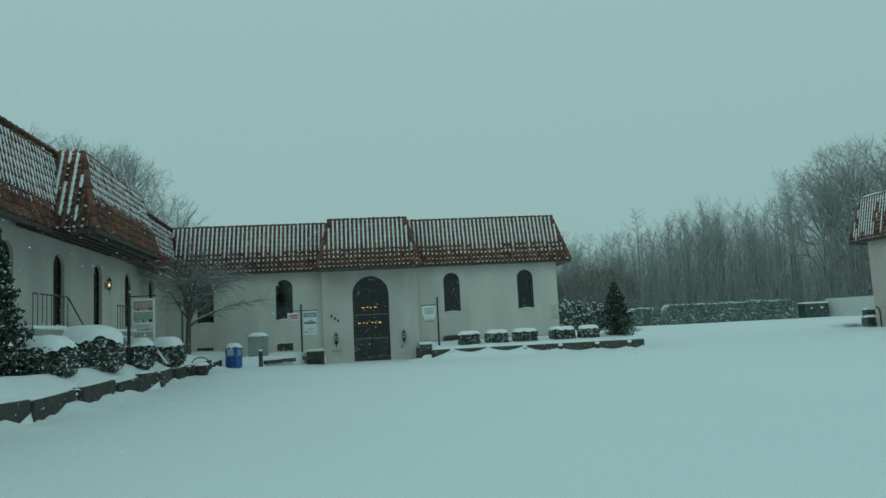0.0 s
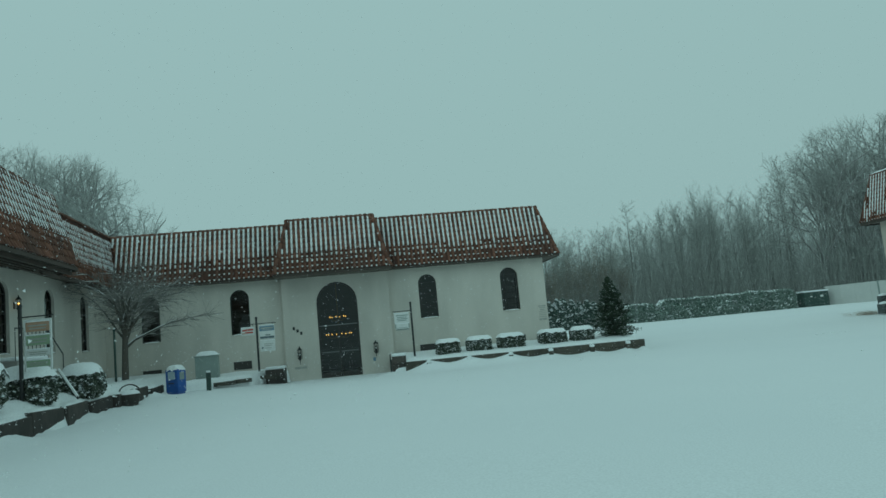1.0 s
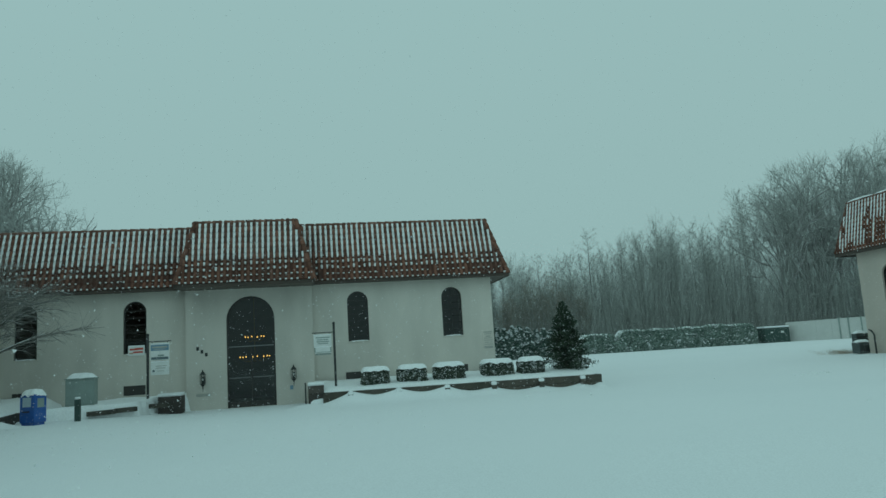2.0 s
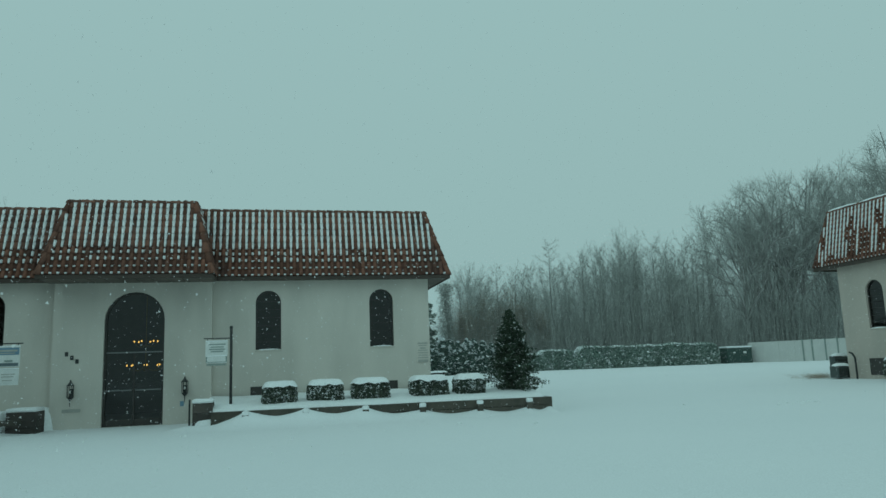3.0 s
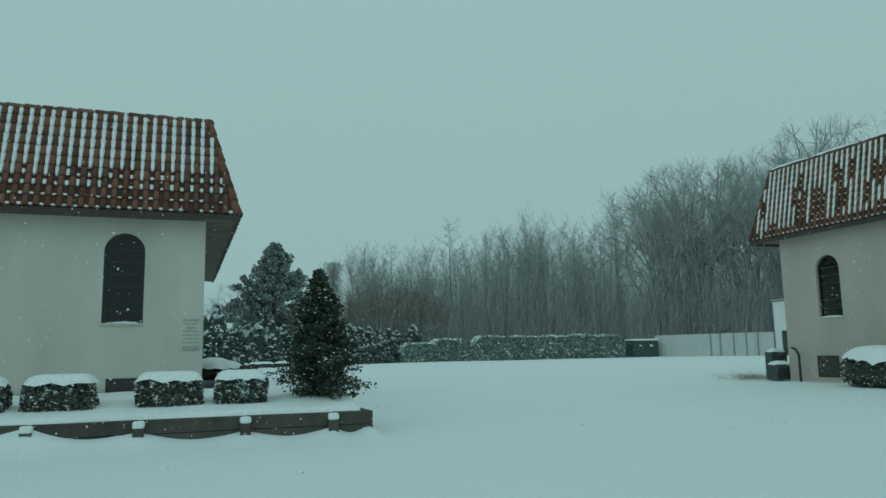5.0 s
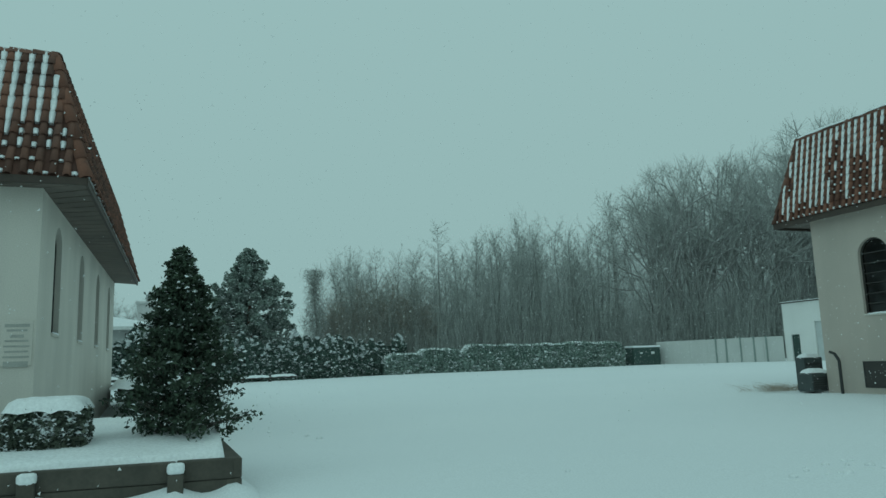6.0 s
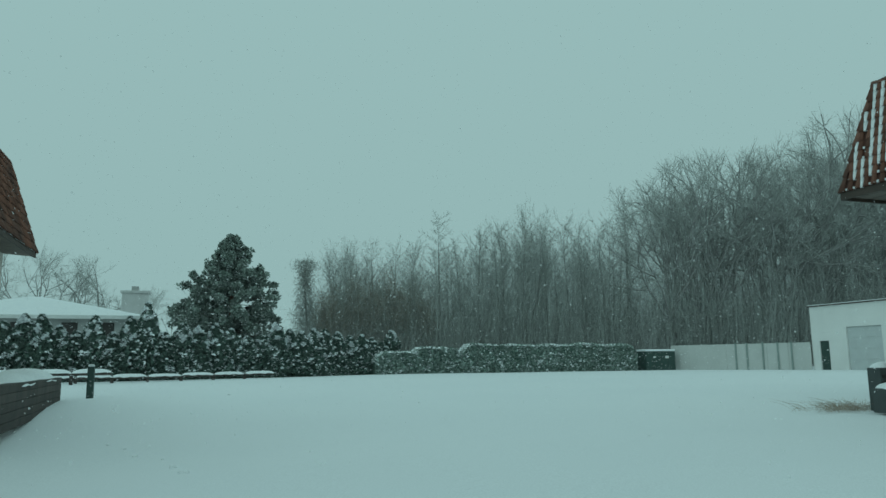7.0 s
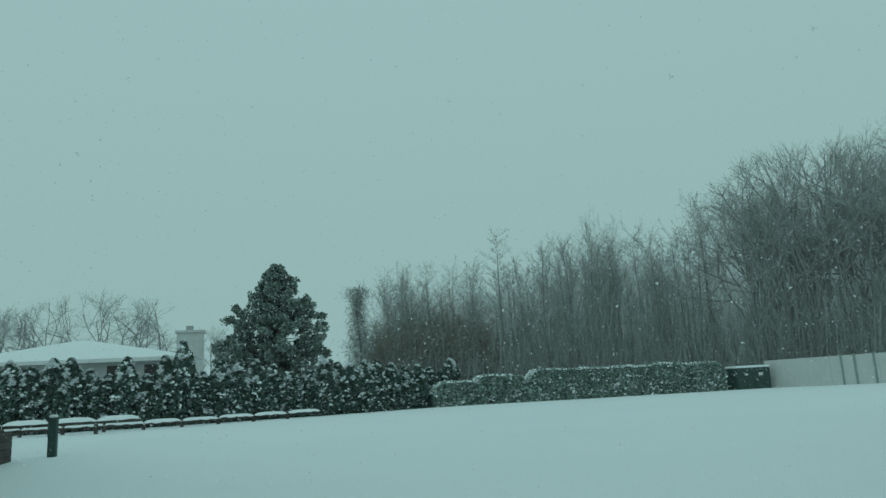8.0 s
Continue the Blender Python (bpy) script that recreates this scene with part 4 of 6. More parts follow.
low = thing("timber_rail", None, "low dark timber rail bordering the snowy bed", "garden edging")
for t0, t1 in ((0.0, 0.3), (0.31, 0.55), (0.72, 0.97)):
    a = Vector((-8.95, 32.75, 0.36)).lerp(Vector((-6.75, 35.0, 0.42)), t0)
    b = Vector((-8.95, 32.75, 0.36)).lerp(Vector((-6.75, 35.0, 0.42)), t1)
    d = b - a
    part("timber", boxed(0, d.length, -0.09, 0.09, -0.1, 0.055, bevel=0.012), TIMBER, low, m=Matrix.Translation(a) @ Matrix.Rotation(math.atan2(d.y, d.x), 4, "Z"))


def stub(x, y, z, w, d, h, label):
    ob = thing("timber_pier", pose(x, y, z), label, "garden pier", "piers beside the door")
    for k in range(3):
        part("timber", boxed(-w / 2, w / 2, -d / 2, d / 2, k * h / 3 + 0.004, (k + 1) * h / 3, bevel=0.012), DARKBLOCK, ob)
    part("snow_cap", boxed(-w / 2 - 0.02, w / 2 + 0.02, -d / 2 - 0.02, d / 2 + 0.02, h, h + 0.12, bevel=0.05), SNOW_CAP, ob, smooth=True)


stub(-6.88, 35.65, -0.05, 0.8, 0.9, 0.7, "stacked dark timber pier with a snow cap")
stub(-1.59, 33.66, -0.1, 0.55, 0.62, 0.84, "stacked dark timber corner pier of the bed, capped with snow")
rt = thing("timber_return", None, "dark timber side of the bed running back to the wall", "garden edging")
for k in range(2):
    part("timber", boxed(-1.86, -1.7, 33.98, 36.65, -0.05 + k * 0.3, 0.245 + k * 0.3, bevel=0.015), DARKBLOCK, rt)
st = thing("garden_stake", pose(-1.96, 33.5, 0), "thin dark metal stake beside the timber pier", "stake")
part("stake", boxed(-0.025, 0.025, -0.025, 0.025, -0.1, 0.86, bevel=0.006), BLACK, st)

# ---- plants ----
def draped_cap(rx, ry, h, thick, power, seed, reach=0.91):
    """Snow that follows the rounded top of a shrub and ends in an uneven rim on its shoulders."""
    n, rings = 44, 9
    v, f = [(0, 0, h + thick)], []
    for r in range(1, rings + 1):
        for k in range(n):
            a = 2 * math.pi * k / n
            c, s_ = math.cos(a), math.sin(a)
            rim = reach * (1 + 0.12 * noise.noise(Vector((c * 2.6 + seed, s_ * 2.6, 4.0))) + 0.09 * noise.noise(Vector((c * 7 + seed, s_ * 7, 9.0))))
            t = r / rings * min(rim, 0.995)
            scale = 1 / (abs(c) ** power + abs(s_) ** power) ** (1 / power)
            z = h / 2 + h / 2 * (1 - t ** power) ** (1 / power) + thick * (1 - (r / rings) ** 5) + 0.03 * noise.noise(Vector((c * t * 3 + seed, s_ * t * 3, 1.0)))
            out = 1 + 0.05 * (r / rings) ** 3
            v.append((c * scale * rx * t * out, s_ * scale * ry * t * out, z))
    f += [(0, 1 + k, 1 + (k + 1) % n) for k in range(n)]
    for r in range(rings - 1):
        for k in range(n):
            a, b = 1 + r * n + k, 1 + r * n + (k + 1) % n
            f.append((a, a + n, b + n, b))
    return v, f


def shell_points(n, rx, ry, rz, power=2.0, inner=0.75):
    p = rng.normal(size=(n, 3))
    p /= (np.abs(p) ** power).sum(axis=1, keepdims=True) ** (1 / power)
    p *= rng.uniform(inner, 1.0, size=(n, 1)) ** 0.5
    return p * np.array([rx, ry, rz])


def blob(rx, ry, rz, seed=0, rough=0.12, seg=14, rings=8, power=2.0):
    """A lumpy closed shape, as vertices and faces."""
    bm = bmesh.new()
    bmesh.ops.create_uvsphere(bm, u_segments=seg, v_segments=rings, radius=1.0)
    for q in bm.verts:
        c = np.array(q.co)
        c /= max((np.abs(c) ** power).sum() ** (1 / power), 1e-6)
        c *= 1 + rough * noise.noise(Vector(c * 2.2 + seed * 3.1))
        q.co = Vector(c * (rx, ry, rz))
    v = np.array([q.co[:] for q in bm.verts])
    f = [[q.index for q in fc.verts] for fc in bm.faces]
    bm.free()
    return v, f


def shift(vf, x, y, z):
    return vf[0] + np.array([x, y, z]), vf[1]


def clipped_bush(name, m, rx, ry, h, label, seed, power=5.0, n=2600, size=0.055, snow=0.1, group="", cat="hedge", sag=0.12, mat=None, thick=0.17):
    """A dense clipped shrub: dark core, many small leaves, snow cap."""
    if power <= 5:
        m, h = m @ Matrix.Translation((0, 0, -0.32 * h)), h * 1.32
    ob = thing(name, m, label, cat, group)
    core = shift(blob(rx * 0.86, ry * 0.86, h * 0.46, seed, 0.08, power=power), 0, 0, h * 0.49)
    pts = shell_points(n, rx, ry, h * 0.5, power, 0.72)
    for q in range(n):
        pts[q] *= 1 + 0.10 * noise.noise(Vector(pts[q] * 3 + seed))
    pts[:, 2] += h * 0.5
    clump = np.array([noise.noise(Vector(q * 9.0 + seed)) for q in pts])
    snowy = rng.random(n) < snow * np.clip(0.5 + pts[:, 2] / h, 0, 1.3) * np.where(clump > 0.08, 2.4, 0.25)
    v, f, idx = join(core, leaves(pts[~snowy], size), leaves(pts[snowy], size * 1.25, flat=1.2, stretch=1.2))
    part_mesh("foliage", mesh_from("foliage", v, f, [CORE, mat or BOXWOOD, SNOW_CAP], idx), ob)
    if power > 5:
        cv, cf = snow_cap_mesh(rx, ry, thick, seed, power, sag, 9)
        cv = np.array(cv) + np.array([0, 0, h * 0.99])
    else:
        cv, cf = draped_cap(rx, ry, h, thick, power, seed)
    part_mesh("snow_cap", mesh_from("snow_cap", cv, cf, SNOW_CAP, smooth=True), ob)
    return ob


for k, (x0, x1, y) in enumerate(((0.06, 1.09, 34.15), (1.4, 2.51, 34.3), (2.77, 3.95, 34.3), (4.62, 5.8, 34.3), (6.05, 7.02, 34.2))):
    clipped_bush("clipped_hedge", pose((x0 + x1) / 2, y, 0.52, 0, 0, rng.uniform(-2, 2)), (x1 - x0) / 2, 0.42, 0.63, "box-clipped evergreen bush under a thick snow cap", k + 1, 7.0, n=6500, size=0.042, snow=0.2, sag=0.06, thick=0.13, group="clipped bushes along the hall")
for x, y, z, r, h, s, lab in ((-11.95, 17.3, 0.94, 0.7, 0.72, 11, "rounded evergreen shrub under a deep snow cap"), (-11.98, 20.05, 0.98, 0.93, 0.95, 12, "broad rounded evergreen shrub under a deep snow cap"), (-11.75, 22.95, 0.86, 0.72, 0.76, 13, "rounded evergreen shrub under a deep snow cap"), (-11.35, 25.6, 0.84, 0.6, 0.72, 14, "rounded evergreen shrub under a deep snow cap")):
    clipped_bush("rounded_shrub", pose(x, y, z - 0.06), r, r * 0.95, h, lab, s, 3.0, 5200, 0.06, 0.24, "rounded shrubs along the side wing", "shrub", 0.1, thick=0.15)
clipped_bush("rounded_shrub", pose(25.5, 35.9, 0.42), 0.75, 1.25, 0.9, "dark evergreen shrub with snow beside the east building", 15, 2.6, 3200, 0.06, 0.08, "", "shrub", 0.2)


def evergreen(name, m, h, r, label, cat, n=9000, size=0.05, mat=None, seed=1, snow=0.06, tip=0.16, lift=0.3, ragged=0.22, trunk=0.06, shape="cone"):
    """A conical evergreen: trunk, drooping sprays of small leaves with gaps, and snow caught on them."""
    rs = np.random.default_rng(seed)
    ob = thing(name, m, label, cat)
    part_mesh("trunk", tube_mesh("trunk", [((0, 0, -0.2), (0, 0, h * 0.55), trunk, trunk * 0.6), ((0, 0, h * 0.55), (0, 0, h * 0.96), trunk * 0.6, trunk * 0.1)], BARK, 8), ob)
    sprays = int(150 * (1.6 if n > 6000 else 1))
    pts, segs = [], []
    per = n // sprays
    for k in range(sprays):
        t = (k + rs.random()) / sprays
        z = h * (0.03 + 0.97 * t ** 0.85)
        fall = (1 - t ** 0.85)
        if shape == "cone":
            rad = r * (fall ** 0.92 * 1.05 + tip * 0.25) * min(1.0, 0.8 + t * 4)
        else:
            rad = r * max(0.1, math.sin(math.pi * min(0.98, 0.16 + 0.84 * (t ** 0.85))) ** 0.75)
        a = k * 2.39996 + rs.normal() * 0.3
        reach = rad * rs.uniform(1 - ragged * 1.6, 1 + ragged)
        tipz = z + reach * lift * rs.uniform(0.3, 1.3)
        d = np.array([math.cos(a), math.sin(a), 0])
        segs.append(((0, 0, z - 0.1), tuple(d * reach * 0.9 + np.array([0, 0, tipz])), 0.012 + 0.01 * (1 - t), 0.004))
        u = rs.random(per) ** 0.55
        wdt = reach * 0.33 * (1.15 - u) + 0.05 * r
        p = d[None] * (u * reach)[:, None]
        p = p + rs.normal(size=(per, 3)) * (wdt * 0.55)[:, None] * np.array([1, 1, 0.55])
        p[:, 2] += z - 0.1 + (tipz - z + 0.1) * u
        pts.append(p)
    p = np.concatenate(pts)
    p = p[p[:, 2] > 0.03]
    sel = rs.random(len(p)) < snow
    v, f, idx = join(tubes(segs, 4), leaves(p[~sel], size, stretch=1.9), leaves(p[sel] + np.array([0, 0, size * 0.4]), size * 1.5, flat=1.6, stretch=1.2))
    part_mesh("crown", mesh_from("crown", v, f, [BARK, mat or HOLLY, SNOW_CAP], idx), ob)
    return ob


evergreen("holly_tree", pose(8.12, 34.5, 0.5), 2.8, 0.94, "dark conical holly with specks of snow beside the bed", "tree", 30000, 0.036, HOLLY, 5, snow=0.05)
evergreen("holly_tree", pose(-12.5, 16.0, 0.7), 3.5, 0.74, "dark conical evergreen dusted with snow beside the wing", "tree", 13000, 0.055, HOLLY, 6, snow=0.14)


def ribbons(starts, ends, w0, w1, rs):
    """Fine twigs as narrow blades."""
    a, e = np.array(starts), np.array(ends)
    d = e - a
    side = np.cross(d, rs.normal(size=a.shape))
    side /= np.maximum(np.linalg.norm(side, axis=1, keepdims=True), 1e-9)
    v = np.stack([a - side * w0, a + side * w0, e + side * w1, e - side * w1], axis=1).reshape(-1, 3)
    return v, np.arange(4 * len(a)).reshape(-1, 4)


def forked_tree(name, m, h, label, seed, wide=0.4, fork=0.26, leaders=4, depth=4, cat="tree", group="", r0=0.016, twigs=7, wild=1.0, blade=0.0011, bark=None, twig=None):
    """A leafless tree whose trunk forks again and again inside a rounded crown."""
    rs = np.random.default_rng(seed)
    ob = thing(name, m, label, cat, group)
    mid = h * (0.5 + fork * 0.42)
    trunk, limbs, ta, te = [], [], [], []

    def room(p):
        return math.sqrt((p[0] ** 2 + p[1] ** 2) / (wide * h) ** 2 + ((p[2] - mid) / (h - mid)) ** 2 * (1 if p[2] > mid else 0.55))

    def fan(p, d, size):
        for c in range(max(2, twigs - 3)):
            e = d + rs.normal(size=3) * 0.5 * wild + np.array([0, 0, 0.2])
            e /= np.linalg.norm(e)
            q = p + e * size * rs.uniform(0.5, 1.1)
            ta.append(p)
            te.append(q)
            g = e + rs.normal(size=3) * 0.42 * wild
            ta.append(p + (q - p) * 0.45)
            te.append(p + (q - p) * 0.45 + g / np.linalg.norm(g) * size * 0.5)

    def grow(p, d, length, r, level):
        for s in range(3):
            d = d + rs.normal(size=3) * 0.12 * wild + np.array([0, 0, 0.05])
            d /= np.linalg.norm(d)
            q = p + d * length / 3
            (trunk if level < 3 else limbs).append((p, q, r, r * 0.92))
            r *= 0.92
            p = q
            if level >= 1 and s == 1 and room(p) < 1:
                e = d * 0.5 + rs.normal(size=3) * 0.6
                e /= np.linalg.norm(e)
                if level >= depth - 1:
                    fan(p, e, min(length * 0.8, h * 0.055))
                else:
                    grow(p, e, length * 0.6, r * 0.5, level + 2)
            if level >= 2:
                for c in range(1):
                    e = d + rs.normal(size=3) * 0.5
                    o = p - d * length / 3 * rs.random()
                    ta.append(o)
                    te.append(o + e / np.linalg.norm(e) * h * rs.uniform(0.03, 0.085))
            if room(p) > 1.0:
                fan(p, d, min(length * 0.5, h * 0.045))
                return
        if level >= depth:
            fan(p, d, min(length, h * 0.055))
            return
        for c in range(2 if rs.random() < 0.6 else 3):
            e = d + rs.normal(size=3) * 0.42 * wild
            e /= np.linalg.norm(e)
            grow(p, e, length * rs.uniform(0.68, 0.88), r * 0.8, level + 1)

    base = np.array([rs.normal() * 0.01 * h, rs.normal() * 0.01 * h, fork * h])
    trunk.append((np.array([0, 0, -0.3]), base, r0 * h * 1.1, r0 * h * 0.85))
    for k in range(leaders):
        a = k * 6.283 / leaders + rs.normal() * 0.4
        d = np.array([math.cos(a) * 0.55, math.sin(a) * 0.55, rs.uniform(0.8, 1.3)])
        grow(base, d / np.linalg.norm(d), h * 0.24 * rs.uniform(0.8, 1.15), r0 * h * 0.55, 0)
    for k in range(5):
        z = fork * h * rs.uniform(0.35, 1.0)
        a = rs.random() * 6.283
        grow(np.array([0, 0, z]), np.array([math.cos(a), math.sin(a), 0.35]), h * 0.11, r0 * h * 0.16, depth - 1)
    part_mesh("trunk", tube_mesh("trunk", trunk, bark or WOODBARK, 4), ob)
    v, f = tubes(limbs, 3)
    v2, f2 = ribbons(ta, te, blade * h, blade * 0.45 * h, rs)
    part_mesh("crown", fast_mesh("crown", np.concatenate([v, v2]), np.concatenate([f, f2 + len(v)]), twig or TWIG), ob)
    return ob


# young spreading tree by the corner
rs = np.random.default_rng(31)
yt = thing("ornamental_tree", pose(-12.25, 32.55, 0.6) @ Matrix.Scale(1.36, 4), "small leafless spreading tree with snow along its branches", "tree")
trunk_rows, fine_rows = [((0, 0, -0.2), (0.03, 0, 1.0), 0.11, 0.085), ((0.03, 0, 1.0), (0.06, 0.02, 1.75), 0.085, 0.075)], []
for k in range(17):
    a = k * 2.4 + rs.normal() * 0.2
    p = np.array([0.05, 0.02, 1.1 + 0.05 * k])
    d = np.array([math.cos(a) + 0.3, math.sin(a) * 0.8, rs.uniform(0.9, 2.9)])
    ln = rs.uniform(1.4, 2.3)
    r = 0.042
    for s in range(6):
        d = d / np.linalg.norm(d)
        q = p + d * ln / 6
        (trunk_rows if s < 3 else fine_rows).append((p, q, r, r * 0.78))
        r *= 0.78
        for c in range(3):
            e = d + rs.normal(size=3) * 0.55
            e[2] = e[2] * 0.5 - 0.05
            e /= np.linalg.norm(e)
            l2 = rs.uniform(0.5, 1.1)
            m1 = q + e * l2 * 0.5
            e2 = e + rs.normal(size=3) * 0.2 - np.array([0, 0, 0.15])
            m2 = m1 + e2 / np.linalg.norm(e2) * l2 * 0.5
            fine_rows += [(q, m1, 0.009, 0.007), (m1, m2, 0.006, 0.003)]
            for c2 in range(6):
                g = e + rs.normal(size=3) * 0.6
                g /= np.linalg.norm(g)
                fine_rows.append((m1, m1 + g * rs.uniform(0.25, 0.6), 0.0035, 0.0018))
        p = q
        d = d + np.array([0, 0, -0.16]) + rs.normal(size=3) * 0.14
part_mesh("trunk", tube_mesh("trunk", trunk_rows, BARK, 7), yt)
v, f = tubes(fine_rows, 4)
part_mesh("crown", mesh_from("crown", v, f, FINETWIG), yt)
snow_rows = [(np.array(a) + np.array([0, 0, ra * 0.9]), np.array(b) + np.array([0, 0, rb * 0.9]), ra * 0.75, rb * 0.75) for a, b, ra, rb in trunk_rows[2:] + fine_rows[::9] if abs(b[2] - a[2]) < 0.75 * np.linalg.norm(np.array(b) - np.array(a))]
v, f = tubes(snow_rows, 4)
tagged(part_mesh("branch_snow", mesh_from("branch_snow", v, f, SNOW_CAP), yt), kind="stuff")

# ---- signs, boxes and fittings in the yard ----
def round_post(h, r=0.045):
    bm = bmesh.new()
    bmesh.ops.create_cone(bm, segments=10, radius1=r, radius2=r, depth=h, cap_ends=True, matrix=Matrix.Translation((0, 0, h / 2)))
    bmesh.ops.create_uvsphere(bm, u_segments=10, v_segments=6, radius=r * 1.25, matrix=Matrix.Translation((0, 0, h)))
    return bm


def board(parent, x0, x1, z0, z1, mat, bars=(), y=0.0, label=""):
    """A hanging sign board whose unreadable lines are plain bars."""
    b = part("sign_board", boxed(x0, x1, y - 0.02, y + 0.02, z0, z1, bevel=0.006), mat, parent, label)
    for i, (bx0, bx1, bz0, bz1, bm_) in enumerate(bars):
        part("line", boxed(x0 + (x1 - x0) * bx0, x0 + (x1 - x0) * bx1, y - 0.025 - 0.004 * i, y - 0.0205, z0 + (z1 - z0) * bz0, z0 + (z1 - z0) * bz1), bm_, b)
    part("snow_cap", boxed(x0, x1, y - 0.03, y + 0.03, z1, z1 + 0.035, bevel=0.014), SNOW_CAP, b, smooth=True)
    return b


sign = thing("hanging_sign", pose(-7.4, 34.2, 0.66), "post with hanging blue-and-white sign boards", "sign")
part("post", round_post(2.22), BLACK, sign, smooth=True)
part("arm", boxed(-0.74, 0.8, -0.015, 0.015, 1.96, 1.99), BLACK, sign)
board(sign, 0.09, 0.73, 1.31, 1.88, WHITE, ((0.03, 0.97, 0.6, 0.96, SIGNBLUE), (0.1, 0.9, 0.76, 0.86, PLAQUE), (0.18, 0.8, 0.66, 0.71, PLAQUE), (0.05, 0.95, 0.05, 0.2, INK), (0.4, 0.72, 0.26, 0.34, CABINET)))
board(sign, 0.1, 0.72, 0.8, 1.25, WHITE, ((0.1, 0.22, 0.24, 0.4, INK), (0.28, 0.86, 0.66, 0.71, PLAQUE), (0.28, 0.8, 0.5, 0.55, PLAQUE), (0.34, 0.74, 0.28, 0.32, PLAQUE)))
board(sign, -0.65, -0.1, 1.52, 1.84, WHITE, ((0.1, 0.62, 0.58, 0.78, RED), (0.4, 0.92, 0.62, 0.84, RED), (0.3, 0.9, 0.28, 0.46, RED), (0.08, 0.3, 0.2, 0.34, PEACH)))
for x in (0.15, 0.67, -0.59, -0.16):
    part("hanger", boxed(x - 0.008, x + 0.008, -0.008, 0.008, 1.85, 1.965), BLACK, sign)

sign = thing("hanging_sign", pose(-0.87, 34.3, 0.55), "post with a hanging white sign board of faded lines", "sign")
part("post", round_post(2.4), BLACK, sign, smooth=True)
part("arm", boxed(-0.8, 0.0, -0.015, 0.015, 2.06, 2.09), BLACK, sign)
board(sign, -0.75, -0.1, 1.55, 1.98, WHITE, ((0.12, 0.9, 0.76, 0.84, CABINET), (0.2, 0.82, 0.58, 0.65, CABINET), (0.16, 0.88, 0.42, 0.49, CABINET), (0.24, 0.8, 0.26, 0.33, CABINET)))
board(sign, -0.73, -0.12, 1.35, 1.53, WHITE, ((0.0, 0.06, 0.0, 1.0, CABINET), (0.94, 1.0, 0.0, 1.0, CABINET), (0.062, 0.938, 0.0, 0.12, CABINET)))
board(sign, -0.72, -0.13, 1.25, 1.33, PLAQUE, ((0.06, 0.94, 0.25, 0.75, CABINET),))
for x in (-0.69, -0.17):
    part("hanger", boxed(x - 0.008, x + 0.008, -0.008, 0.008, 1.95, 2.065), BLACK, sign)

sign = thing("directory_sign", pose(-11.58, 22.3, 0.68, 0, 0, -8), "post with a white-framed directory of coloured boards", "sign")
part("post", round_post(2.5, 0.05), BLACK, sign, smooth=True)
part("arm", boxed(-0.06, 0.85, -0.015, 0.015, 2.2, 2.23), BLACK, sign)
bm = boxed(0.1, 0.14, -0.025, 0.025, 0.85, 2.14)
box(bm, 0.76, 0.8, -0.025, 0.025, 0.85, 2.14)
box(bm, 0.141, 0.759, -0.024, 0.024, 2.1, 2.14)
part("sign_frame", bm, WHITE, sign)
for k, (mt, h) in enumerate(((PEACH, 0.24), (SAGE, 0.24), (WHITE, 0.15), (SAGE, 0.16))):
    z1 = 2.07 - (0, 0.34, 0.7, 0.96)[k]
    board(sign, 0.15, 0.75, z1 - h, z1, mt, ((0.1, 0.9, 0.55, 0.7, PLAQUE), (0.15, 0.85, 0.25, 0.38, PLAQUE)))

post = thing("thin_post", pose(-12.1, 31.0, 0.6), "thin dark green post with a snow tip", "post")
part("post", round_post(2.15, 0.04), GREENPOST, post, smooth=True)
part("snow_cap", boxed(-0.035, 0.035, -0.035, 0.035, 2.19, 2.25, bevel=0.015), SNOW_CAP, post, smooth=True)

nb = thing("newspaper_box", pose(-10.0, 31.05, 0.18, 0, 0, -24), "blue plastic newspaper box with a snow cap", "newspaper box")
bm = bmesh.new()
box(bm, -0.27, 0.27, -0.24, 0.24, 0.1, 0.95, bevel=0.03)
part("body", bm, BLUE, nb)
part("base", boxed(-0.24, 0.24, -0.21, 0.21, 0.0, 0.1, bevel=0.02), BLUE, nb)
part("window_panel", boxed(-0.15, 0.15, -0.255, -0.243, 0.58, 0.86, bevel=0.004), PALEPANEL, nb, "pale front panel")
part("label_panel", boxed(0.245, 0.276, -0.13, 0.13, 0.55, 0.82, bevel=0.003), CABINET, nb)
part("handle", boxed(-0.12, 0.12, -0.29, -0.256, 0.42, 0.46, bevel=0.01), BLACK, nb)
cv, cf = snow_cap_mesh(0.29, 0.26, 0.14, 3, 5.0, 0.08)
part_mesh("snow_cap", mesh_from("snow_cap", np.array(cv) + np.array([0, 0, 0.96]), cf, SNOW_CAP, smooth=True), nb)

cb = thing("utility_cabinet", pose(-9.3, 33.3, 0.62, 0, 0, 4), "grey-green metal utility cabinet with a snow cap", "cabinet")
part("body", boxed(-0.44, 0.44, -0.28, 0.28, 0.0, 0.86, bevel=0.015), CABINET, cb)
part("door", boxed(-0.4, 0.4, -0.292, -0.281, 0.06, 0.8, bevel=0.004), CABINET, cb)
part("lid", boxed(-0.47, 0.47, -0.31, 0.31, 0.862, 0.9, bevel=0.01), CABINET, cb)
cv, cf = snow_cap_mesh(0.47, 0.31, 0.16, 8, 5.0, 0.05)
part_mesh("snow_cap", mesh_from("snow_cap", np.array(cv) + np.array([0, 0, 0.91]), cf, SNOW_CAP, smooth=True), cb)

